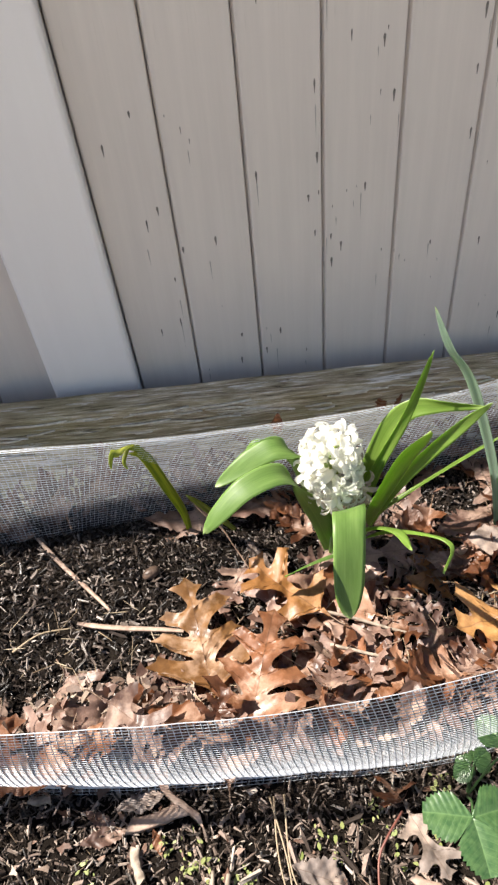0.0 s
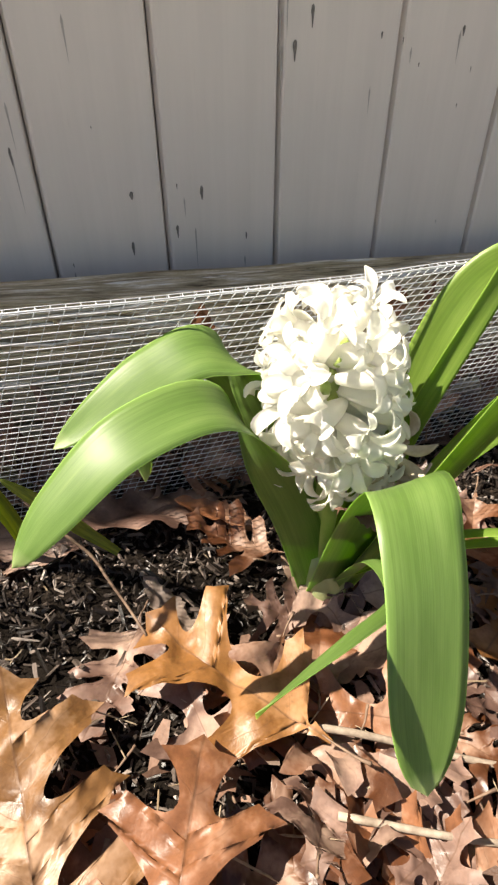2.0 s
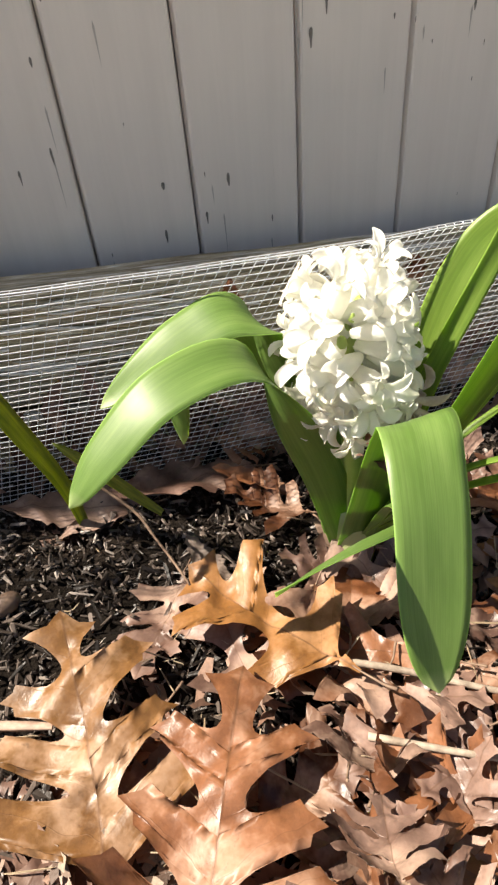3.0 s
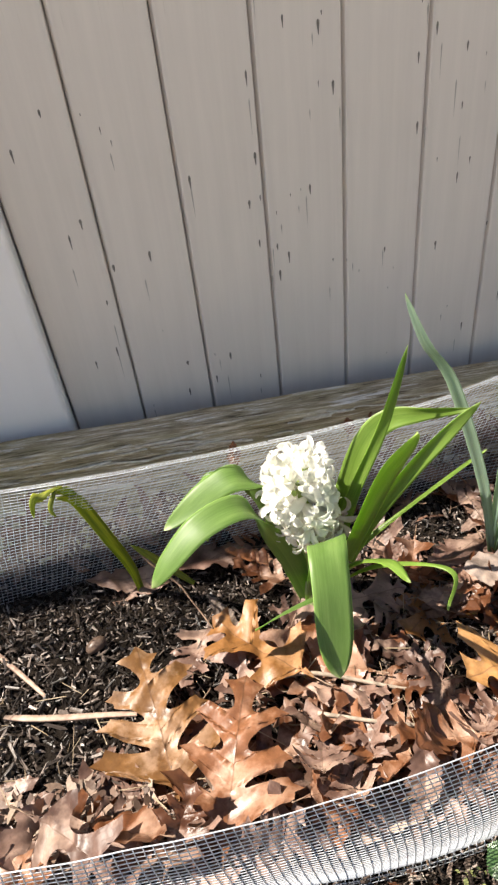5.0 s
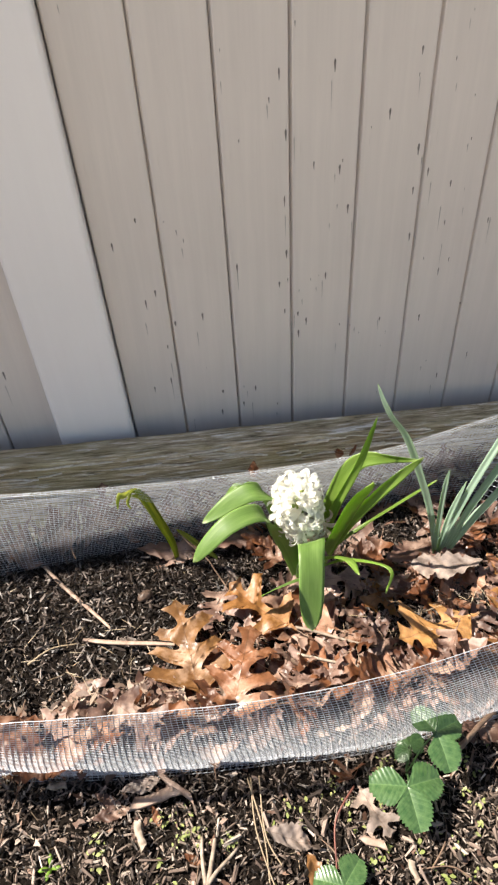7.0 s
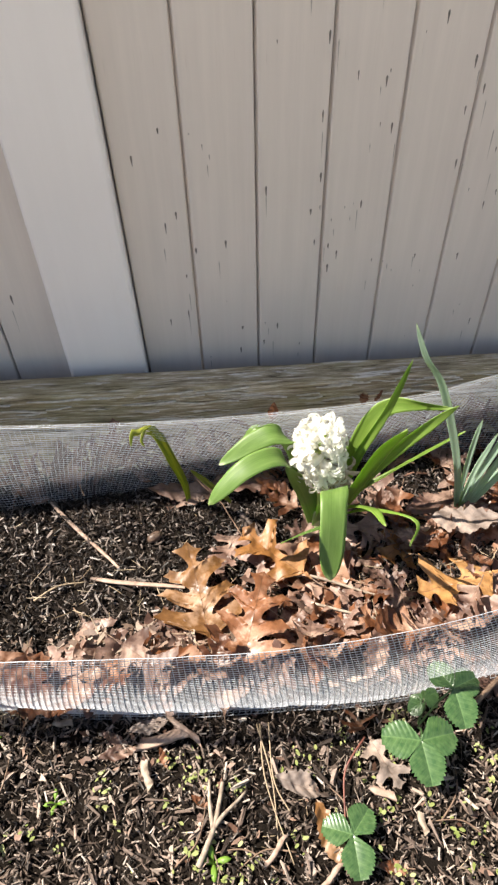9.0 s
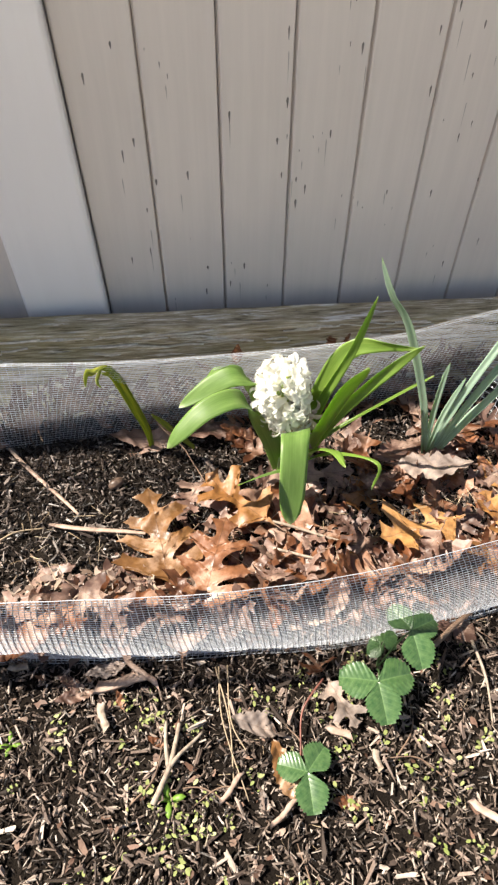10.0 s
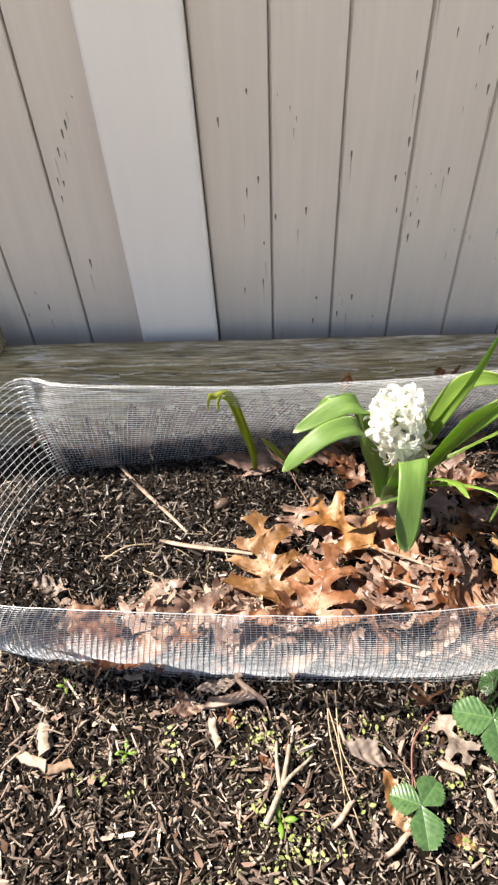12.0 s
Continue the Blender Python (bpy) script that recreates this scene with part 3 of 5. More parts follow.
SIDES = ("front_panel", "side_panel", "back_panel", "side_panel")
origin = np.array((0, 0.4, 0.0))
runs = {}
for i in range(count):
    runs.setdefault(side_of(i), []).append(i)
for s, ids in sorted(runs.items()):
    nxt = ids + [(ids[-1] + 1) % count]
    across = [grid[nxt, k] - origin for k in range(ROWS_UP + 1)]
    step = 2 if s % 2 else 1
    ups = [grid[i, ::2] - origin for i in ids[::step]]
    rad = R * (1.5 if s % 2 else 0.9 if s == 2 else 1.12)
    v1, f1 = wires(ups, rad * (0.55 if s == 3 else 1.0 if s == 0 else 0.72 if s == 2 else 0.9))
    v2, f2 = wires(across[1:-1:step], rad)
    piece(SIDES[s], mesh_from(SIDES[s], np.vstack([v1, v2]), f1 + [tuple(a + len(v1) for a in f) for f in f2], WIRE), cage, kind="stuff")
    v3, f3 = wires([across[-1]], R * 1.35, 6)
    piece("rim_wire", mesh_from("rim_wire", v3, f3, WIRE), cage)


def overlap(u0, u1, name):
    """A doubled strip of cloth where two lengths meet."""
    ids = [i for i in range(count) if u0 < stations[i] < u1]
    shift = np.array((0.003, -0.002, 0.003))
    ups = [grid[i, ::2] - origin + shift for i in ids]
    across = [grid[ids, k] - origin + shift for k in range(ROWS_UP + 1)]
    v1, f1 = wires(ups, R * 1.2)
    v2, f2 = wires(across, R * 1.2)
    piece(name, mesh_from(name, np.vstack([v1, v2]), f1 + [tuple(a + len(v1) for a in f) for f in f2], WIRE), cage, None, "doubled strip of wire cloth at a corner")


overlap(15.55, 16.15, "corner_seam")
overlap(19.3, 19.95, "corner_seam")
# the upper edge of the back is bent over and doubled
bent = runs[2]
fold = [np.array([grid[i, -1] - origin, grid[i, -1] - origin + (0, 0.003, 0.0004), grid[i, -1] - origin + (0, 0.0065, -0.0012), grid[i, -1] - origin + (0, 0.009, -0.005)]) for i in bent]
v1, f1 = wires(fold, R * 0.6)
v2, f2 = wires([np.array([h[k] for h in fold]) for k in (1, 2, 3)], R * 0.62)
piece("folded_rim", mesh_from("folded_rim", np.vstack([v1, v2]), f1 + [tuple(a + len(v1) for a in f) for f in f2], WIRE), cage, None, "bent-over upper edge of the wire cloth")
hem_ids = [i for i in runs[0] if 0.3 < stations[i] < 6.3]
hem = []
for i in hem_ids:
    b0 = grid[i, 0] - origin
    hem.append(np.array([b0 + (0, 0.001, 0.004), b0 + (0, -0.005, 0.0035), b0 + (0.001, -0.0085, 0.008), b0 + (0.002, -0.0075, 0.014), b0 + (0.003, -0.003, 0.019)]))
v1, f1 = wires(hem, R * 1.2)
v2, f2 = wires([np.array([h[k] for h in hem]) for k in (1, 2, 3, 4)], R)
piece("folded_hem", mesh_from("folded_hem", np.vstack([v1, v2]), f1 + [tuple(a + len(v1) for a in f) for f in f2], WIRE), cage, None, "folded lower edge of the wire cloth")

# ---- hyacinth ----
HX, HY, HZ = 0.130, 0.497, 0.048
hya = thing("hyacinth", "white hyacinth in bloom with arching green strap leaves", "hyacinth", (HX, HY, HZ))


def rel(pts, o):
    return [tuple(np.asarray(p, float) - np.asarray(o)) for p in pts]


HO = (HX, HY, HZ)


def hya_leaf(seed, wid, side, cup, base, tip, *pts):
    """side: the way across the leaf, at its foot and, if it turns over, at its end."""
    piece("leaf", strap("leaf", rel(pts, HO), wid, HYA_LEAF if seed < 5 else YOUNG_LEAF, side, cup, n=40, cols=9, tipness=tip, base=base, wave=0.0012, seed=seed), hya)


FOOT = (.85, -.1, .45)
hya_leaf(0, .028, (FOOT, (.33, -.80, -.45)), -.05, .95, .42, (.125, .492, .050), (.098, .483, .135), (.075, .475, .188), (.046, .462, .240), (.004, .449, .241), (-.030, .438, .217), (-.050, .432, .194))
hya_leaf(1, .030, (FOOT, (.25, -.78, -.5)), -.04, .95, .55, (.122, .502, .060), (.100, .504, .150), (.074, .502, .222), (.048, .497, .250), (.020, .494, .243), (-.004, .490, .229), (-.030, .487, .211))
hya_leaf(2, .028, (.75, -.6, .2), .12, .6, .5, (.120, .510, .060), (.090, .526, .170), (.056, .528, .224), (.030, .526, .230), (.013, .528, .196), (.015, .532, .143))
hya_leaf(3, .0075, (.5, -.6, .6), .2, .8, .5, (.132, .488, .060), (.120, .434, .150), (.096, .377, .202), (.060, .346, .228), (.022, .322, .242))
hya_leaf(4, .034, (1, .1, 0), -.05, 1.0, .26, (.130, .490, .050), (.124, .454, .150), (.110, .412, .223), (.101, .387, .242), (.095, .360, .227), (.090, .336, .193), (.088, .319, .162))
hya_leaf(5, .0125, (.9, -.3, -.3), .25, .55, .6, (.140, .498, .060), (.159, .486, .190), (.191, .483, .285), (.2055, .475, .373))
hya_leaf(6, .027, (.75, -.6, -.2), .12, .8, .7, (.136, .500, .060), (.150, .496, .140), (.165, .497, .208), (.180, .499, .255), (.200, .498, .281), (.229, .485, .292), (.262, .450, .311))
hya_leaf(7, .022, (.97, .1, 0), .18, .75, .2, (.140, .488, .060), (.148, .444, .185), (.156, .404, .290), (.165, .372, .355))
hya_leaf(8, .0165, (.75, -.3, -.6), .25, .7, .55, (.142, .490, .060), (.176, .468, .180), (.210, .452, .255), (.237, .445, .293), (.264, .441, .323))
hya_leaf(9, .009, (.1, -.9, .3), .2, .6, .55, (.142, .494, .070), (.180, .500, .110), (.225, .502, .145), (.290, .516, .175), (.346, .528, .195))
hya_leaf(10, .011, (.95, .1, .1), .2, .6, .55, (.132, .478, .080), (.133, .410, .190), (.137, .350, .252), (.138, .312, .268))
hya_leaf(11, .006, (.9, .4, .1), .2, .6, .55, (.136, .478, .080), (.152, .415, .175), (.172, .365, .225), (.190, .335, .236), (.184, .326, .205))
SP0, SP1 = np.array((.112, .478, .204)), np.array((.101, .475, .2515))
stem_path = spline([(.130, .497, .045), (.119, .490, .12), SP0, SP1], 16)
piece("stem", tube("stem", rel(stem_path, HO), [0.0075] * 10 + [0.006, 0.005, 0.0045, 0.004, 0.003, 0.0015], BUD, 10), hya)
piece("sheath", tube("sheath", rel(spline([(.131, .497, .03), (.128, .494, .06), (.122, .490, .095)], 8), HO), [.013, .0155, .0165, .016, .0150, .0135, .0115, .0095], strap_mat("pale_sheath", (.075, .125, .03), (.15, .19, .065), .25), 12), hya)


def petal_mesh(seed, mat):
    """One oblong petal: up along the tube, then rolled outwards and back."""
    r = random.Random(seed)
    verts, faces = [], []
    rows, cols = 10, 7
    roll, tw, wide = r.uniform(1.35, 2.9), r.uniform(-0.8, 0.8), r.uniform(0.8, 1.12)
    length = 0.0255 * r.uniform(0.88, 1.18)
    x, z, path = 0.0036, 0.003, []
    for q in range(rows):
        u = q / (rows - 1)
        path.append((x, z, u))
        a = 1.35 - roll * smooth01(0.18, 1.0, u)
        x += math.cos(a) * length / rows
        z += math.sin(a) * length / rows
    for layer in (0, 1):
        for q, (x, z, u) in enumerate(path):
            w = 0.0039 * wide * (0.5 + 0.5 * smooth01(0.0, 0.55, u)) * (max(0.0, 1 - max(0.0, (u - 0.55) / 0.45) ** 2.4) ** 0.6 + 0.04)
            for j in range(cols):
                e = 2 * j / (cols - 1) - 1
                cup = 0.0017 * e * e * (1 - 0.6 * u)
                verts.append((x - cup * math.cos(1.2 * u) * 0.5, w * e, z + cup * (0.4 + u) + tw * w * e * u - layer * 0.0004 * (1 - 0.8 * e * e)))
    n = rows * cols
    for q in range(rows - 1):
        for j in range(cols - 1):
            a = q * cols + j
            faces += [(a, a + cols, a + cols + 1, a + 1), (n + a, n + a + 1, n + a + cols + 1, n + a + cols)]
        for j in (0, cols - 1):
            a = q * cols + j
            faces.append((a, a + cols, n + a + cols, n + a))
    return mesh_from("petal", verts, faces, mat)


petals = [petal_mesh(i, PETAL) for i in range(14)]
spent_petals = [petal_mesh(i, SPENT) for i in range(30, 35)]
fv, ff = tube_data([(0, 0, -0.016), (0, 0, -0.008), (0, 0, 0.0), (0, 0, 0.006), (0, 0, 0.0105)], [0.0028, 0.0046, 0.0056, 0.0056, 0.0046], 10)
throat = mesh_from("floret", fv, ff, PETAL)
spent_throat = mesh_from("spent_floret", fv, ff, SPENT)
rng = random.Random(5)
layers = 7
for r_i in range(layers):
    f = r_i / (layers - 1)
    centre = Vector(SP0 + (SP1 - SP0) * f)
    n = 7 if r_i < layers - 1 else 5
    for j in range(n):
        a = (2 * math.pi * (j + 0.5 * (r_i % 2)) / n + rng.uniform(-0.25, 0.25)) % (2 * math.pi)
        # the spike parts near its top and shows the green stem
        if r_i in (4, 5) and abs(a - 4.4) < 0.42:
            continue
        tilt = radians(-40 + 88 * f ** 1.15 + rng.uniform(-17, 17))
        out = Vector((math.cos(a) * math.cos(tilt), math.sin(a) * math.cos(tilt), math.sin(tilt)))
        grow = (0.0125 + 0.0075 * math.sin(math.pi * min(1, 0.15 + f * 0.62))) * rng.uniform(0.7, 1.28)
        m = Matrix.Translation(centre + out * grow - Vector(HO)) @ out.to_track_quat("Z", "Y").to_matrix().to_4x4() @ pose(0, 0, 0, rng.uniform(-18, 18), rng.uniform(-18, 18), rng.uniform(0, 360)) @ Matrix.Scale(rng.uniform(0.86, 1.14), 4)
        flo = piece("floret", throat, hya, m)
        for p in range(6):
            piece("petal", rng.choice(petals), flo, pose(0, 0, 0.0005 * (p % 2), 0, rng.uniform(-16, 16), 60 * p + rng.uniform(-12, 12)))
# spent florets hanging at the foot of the spike
for x, y, z, dx, dy, dz, size in ((.128, .462, .186, .5, -.35, -.8, 1.15), (.137, .470, .196, .85, -.2, -.45, 1.05)):
    out = Vector((dx, dy, dz)).normalized()
    flo = piece("spent_floret", spent_throat, hya, Matrix.Translation(Vector((x, y, z)) - Vector(HO)) @ out.to_track_quat("Z", "Y").to_matrix().to_4x4() @ Matrix.Scale(size, 4), "withered beige floret")
    for p in range(6):
        piece("petal", rng.choice(spent_petals), flo, pose(0, 0, 0, 0, rng.uniform(-8, 25), 60 * p + rng.uniform(-15, 15)))
for j in range(9):
    a = j * 2.4
    c = Vector(SP1) + Vector((0.005 * math.cos(a), 0.005 * math.sin(a), 0.006 - 0.003 * j))
    up = Vector((math.cos(a) * 0.7, math.sin(a) * 0.7, 0.8)).normalized()
    v, fcs = tube_data([(0, 0, 0), (0, 0, 0.004), (0, 0, 0.010), (0, 0, 0.013)], [0.0015, 0.0030, 0.0026, 0.0006], 7)
    piece("bud", mesh_from("bud", v, fcs, BUD), hya, Matrix.Translation(c - Vector(HO)) @ up.to_track_quat("Z", "Y").to_matrix().to_4x4())

# ---- blue-green bulb leaves ----
DO = (.351, .483, .070)
daff = thing("daffodil_clump", "clump of blue-green daffodil blades without bloom", "daffodil", DO)
for i, (pts, wid, side) in enumerate([
    ([(.350, .484, .06), (.318, .480, .18), (.260, .476, .322), (.227, .481, .370), (.2035, .4845, .417)], .0145, (.5, -.8, .2)),
    ([(.350, .482, .06), (.362, .474, .19), (.388, .470, .300), (.416, .468, .390), (.438, .466, .45)], .0105, (.6, -.7, -.2)),
    ([(.353, .480, .06), (.372, .472, .17), (.402, .466, .270), (.436, .462, .350), (.465, .46, .40)], .011, (.6, -.7, -.2)),
    ([(.354, .478, .06), (.382, .470, .15), (.420, .462, .240), (.462, .456, .310), (.50, .45, .35)], .010, (.5, -.7, -.3)),
    ([(.349, .486, .06), (.338, .484, .15), (.331, .480, .225), (.330, .478, .262)], .008, (.8, -.5, 0)),
    ([(.351, .486, .06), (.356, .488, .15), (.372, .492, .22)], .009, (.8, -.5, 0)),
    ([(.355, .482, .06), (.378, .480, .12), (.395, .478, .168), (.42, .476, .20)], .007, (.3, -.8, .2)),
]):
    piece("blade", strap("blade", rel(pts, DO), wid, DAFF_LEAF, side, .3, n=26, cols=5, tipness=.6, seed=60 + i), daff)

# ---- wilting sprout ----
WO = (-.078, .590, .035)
wilt = thing("wilting_sprout", "wilting yellow-green bulb sprout with a browned curled tip", "sprout", WO)
for i, (pts, wid) in enumerate([
    ([(-.072, .585, .03), (-.078, .574, .092), (-.094, .559, .160), (-.109, .544, .222), (-.114, .532, .240), (-.124, .518, .252)], .014),
    ([(-.110, .540, .232), (-.118, .524, .258), (-.128, .510, .268), (-.139, .498, .268), (-.143, .492, .254)], .0125),
    ([(-.122, .520, .262), (-.129, .508, .250), (-.127, .505, .240)], .006),
    ([(-.008, .532, .083), (-.03, .532, .112), (-.05, .531, .14), (-.068, .53, .163)], .009),
]):
    piece("leaf", strap("leaf", rel(pts, WO), wid, WILT_LEAF, (.8, .55, 0), .25, n=22, cols=5, tipness=.35 if i == 0 else .55, twist=(0.3, 0.6, 0.8, 0.0)[i], seed=80 + i), wilt)


piece("dead_tip", tube("dead_tip", rel(spline([(-.066, .545, .145), (-.050, .535, .122), (-.026, .520, .100), (-.016, .505, .088), (-.006, .488, .078), (.002, .472, .070)], 24), WO), np.linspace(.0013, .0009, 24), DARK_TWIG, 6), wilt, None, "withered brown thread of a leaf")

# ---- fallen leaves ----
def oak_outline(seed, lobes=3, depth=0.7, teeth=True):
    """One side of a lobed leaf of length 1: (out, along, foot) triples from the stalk to the tip; pointed lobes, round bays."""
    r = random.Random(seed)

    def bay(p, q, neck, y1, y2, k):
        n = (neck - 0.125 * (p[0] + q[0])) / 0.75
        c1, c2 = np.array((n, y1)), np.array((n, y2))
        return [tuple((1 - t) ** 3 * np.array(p) + 3 * t * (1 - t) ** 2 * c1 + 3 * t * t * (1 - t) * c2 + t ** 3 * np.array(q)) for t in np.linspace(0, 1, k)[1:-1]]

    def notch(p, q):
        if not teeth:
            return []
        m = 0.5 * (np.array(p) + np.array(q))
        return [tuple(m - (0.16 * abs(q[1] - p[1]) + 0.012, 0.0))]

    pts = [(0.010, 0.0), (0.016, 0.05), (0.03, 0.09)]
    last = pts[-1]
    roots = np.linspace(0.08, 0.55, lobes)
    for i, root in enumerate(roots):
        reach = (0.26, 0.40, 0.38, 0.30)[min(i + (lobes < 4), 3)] * r.uniform(0.85, 1.1)
        root += r.uniform(-0.02, 0.02)
        low = (reach * r.uniform(0.74, 0.86), root + reach * r.uniform(0.46, 0.54))
        main = (reach, root + reach * r.uniform(0.64, 0.72))
        high = (reach * r.uniform(0.68, 0.8), root + reach * r.uniform(0.80, 0.88))
        neck = 0.05 + 0.12 * (1 - depth) * r.uniform(0.4, 1.0)
        pts += bay(last, low, neck if i else 0.03, last[1] - 0.15 if i else last[1], root + 0.02, 13) + [low] + notch(low, main) + [main] + notch(main, high) + [high]
        last = high
    depth_top = 0.035 + 0.03 * r.random()
    top_side = (r.uniform(0.11, 0.16), 0.93)
    pts += bay(last, top_side, depth_top, last[1] - 0.13, 0.82, 11) + [top_side, (0.055, 0.945), (0.0, 1.0)]
    out, top = [], 0.0
    for o, al in pts:
        top = max(top, min(1.0, al - 0.55 * o))
        out.append((o, al, top))
    out[-1] = (0.0, 1.0, 1.0)
    return out


STALKS = {}


def leaf_mesh(name, seed, length, mat, kind="oak", curl=0.5, fold=0.25, lobes=0, teeth=True):
    """A dry leaf, stalk along y, curled and crumpled."""
    r = random.Random(seed)
    n_lobes = lobes or r.choice((2, 3, 3))
    if kind == "oak":
        sides = [oak_outline(seed * 2 + k, n_lobes, r.uniform(0.66, 0.82), teeth) for k in (0, 1)]
    else:
        wmax = r.uniform(0.2, 0.29)
        def oval(k):
            rr = random.Random(seed * 2 + k)
            return [(wmax * math.sin(math.pi * min(1, u) ** 0.8) ** 0.8 * rr.uniform(0.66, 1.08) + 0.006, u, u) for u in np.linspace(0, 1, 26)]
        sides = [oval(0), oval(1)]
    verts, uvs, faces = [], [], []
    across = 8
    ph = [r.uniform(0, 6) for _ in range(4)]
    cx, cy = r.uniform(-1, 1) * curl, r.uniform(-0.3, 1) * curl
    bend = r.uniform(-0.12, 0.12)

    def place(x, y):
        z = fold * abs(x) * 0.6 + cx * x * x * 1.6 + cy * (y - 0.5) ** 2 * 0.9
        z += 0.9 * max(0.0, abs(x) - 0.2) ** 2 * math.sin(5 * y + ph[3]) * 2.2
        z += 0.035 * math.sin(7 * y + ph[0]) * (abs(x) * 3) + 0.03 * math.sin(11 * x + 5 * y + ph[1]) + 0.014 * math.sin(23 * y - 17 * x + ph[2]) + 0.006 * math.sin(41 * y + 37 * abs(x) + ph[0])
        return ((x + bend * (y - 0.5) ** 2) * length, (y - 0.5) * length, z * length)

    for s, pts in ((-1, sides[0]), (1, sides[1])):
        # finer outline
        fine = [np.array(pts[0])]
        for p, q in zip(pts[:-1], pts[1:]):
            p, q = np.array(p), np.array(q)
            k = max(1, int(np.linalg.norm(q - p) / 0.028))
            fine += [p + (q - p) * (i + 1) / k for i in range(k)]
        base = len(verts)
        for o, al, ft in fine:
            for k in range(across):
                q = k / (across - 1)
                x = s * max(o, 0.0) * q
                y = ft + (al - ft) * q
                verts.append(place(x, y))
                uvs.append((0.5 + x, y))
        for i in range(len(fine) - 1):
            for k in range(across - 1):
                a = base + i * across + k
                f = (a, a + 1, a + across + 1, a + across)
                faces.append(f if s > 0 else f[::-1])
    sp = [place(0, 0.04 - 0.034 * k) for k in range(7)]
    sp = [(p[0], p[1], p[2] + 0.0004) for p in sp]
    me = mesh_from(name, verts, faces, mat, uvs)
    STALKS[me.name] = tube("stalk", sp, np.linspace(0.0004, 0.0006 + length * 0.0045, 7), DARK_TWIG, 5)
    return me


def with_stalk(ob):
    piece("stalk", STALKS[ob.data.name], ob)
    return ob


LEAF_LABEL = {
    OAK_TAN: "large dry tan oak leaf with pointed lobes on the mulch", OAK_GOLD: "golden-brown dry oak leaf lying on the litter", OAK_RUST: "curled rust-brown dry oak leaf on the litter",
    OAK_PINK: "faded pinkish-brown crumpled dead leaf in the litter", OAK_GREY: "grey-brown withered dead leaf on the ground"}


def fallen(me, mat, x, y, lift, yaw, rx=0.0, ry=0.0, label=""):
    return with_stalk(piece("fallen_leaf", me, None, pose(x, y, ground_z(x, y) + lift, rx, ry, yaw), label or LEAF_LABEL[mat], "dead leaf", "fallen leaves in the bed"))


# leaves that can be told apart
def told_apart(mat, kd, seed, ln, x, y, lift, yaw, rx, ry, curl, fold, lobes=0):
    fallen(leaf_mesh("fallen_leaf", seed, ln, mat, kd, curl, fold, lobes), mat, x, y, lift, yaw, rx, ry)


told_apart(OAK_TAN, "oak", 3, 0.165, -0.070, 0.388, 0.030, 7, 4, 0, 0.16, 0.10, 3)
told_apart(OAK_RUST, "oak", 8, 0.160, -0.006, 0.325, 0.046, -20, 4, 4, 0.18, 0.14, 3)
told_apart(OAK_RUST, "oak", 9, 0.120, 0.058, 0.338, 0.018, -78, 6, 10, 0.3, 0.2)
told_apart(OAK_GOLD, "oak", 12, 0.135, 0.044, 0.432, 0.042, 38, 0, -6, 0.3, 0.25, 2)
told_apart(OAK_GOLD, "oak", 18, 0.135, 0.285, 0.342, 0.036, 100, 4, 6, 0.25, 0.15, 2)
told_apart(OAK_GREY, "oval", 21, 0.112, 0.338, 0.436, 0.044, -98, 4, 0, 0.08, 0.06)
told_apart(OAK_GOLD, "oak", 23, 0.140, 0.262, 0.450, 0.008, 120, 0, 0, 0.2, 0.1)
told_apart(OAK_PINK, "oak", 27, 0.075, 0.200, 0.355, 0.024, 20, 8, 0, 0.3, 0.2)
told_apart(OAK_RUST, "oak", 47, 0.095, 0.120, 0.315, 0.024, 50, 4, -8, 0.6, 0.4)
told_apart(OAK_RUST, "oak", 48, 0.105, 0.060, 0.285, 0.020, -100, 4, 8, 0.4, 0.3)
told_apart(OAK_GOLD, "oak", 49, 0.100, 0.400, 0.340, 0.030, 10, 4, 8, 0.5, 0.3)
told_apart(OAK_TAN, "oak", 50, 0.100, 0.360, 0.290, 0.030, 95, 4, 8, 0.4, 0.3)
told_apart(OAK_PINK, "oval", 31, 0.125, 0.015, 0.597, 0.020, 97, 8, 4, 0.25, 0.2)
told_apart(OAK_RUST, "oval", 34, 0.070, 0.070, 0.578, 0.024, 70, 20, 10, 0.5, 0.3)
told_apart(OAK_PINK, "oval", 33, 0.115, -0.082, 0.597, 0.016, 84, 8, -4, 0.3, 0.2)
told_apart(OAK_GREY, "oval", 35, 0.060, 0.020, 0.508, 0.020, 30, 10, 20, 0.2, 0.1)
told_apart(OAK_PINK, "oval", 36, 0.046, 0.120, 0.436, 0.148, 75, 16, 8, 0.4, 0.3)
told_apart(OAK_PINK, "oval", 38, 0.110, 0.310, 0.500, 0.018, 110, 10, 0, 0.3, 0.1)
told_apart(OAK_GOLD, "oval", 39, 0.080, 0.430, 0.420, 0.020, 20, 10, 0, 0.4, 0.2)
told_apart(OAK_RUST, "oak", 41, 0.090, 0.180, 0.300, 0.032, 75, 10, -8, 0.5, 0.3)
told_apart(OAK_PINK, "oak", 44, 0.090, -0.020, 0.470, 0.014, 150, 0, 10, 0.5, 0.3)

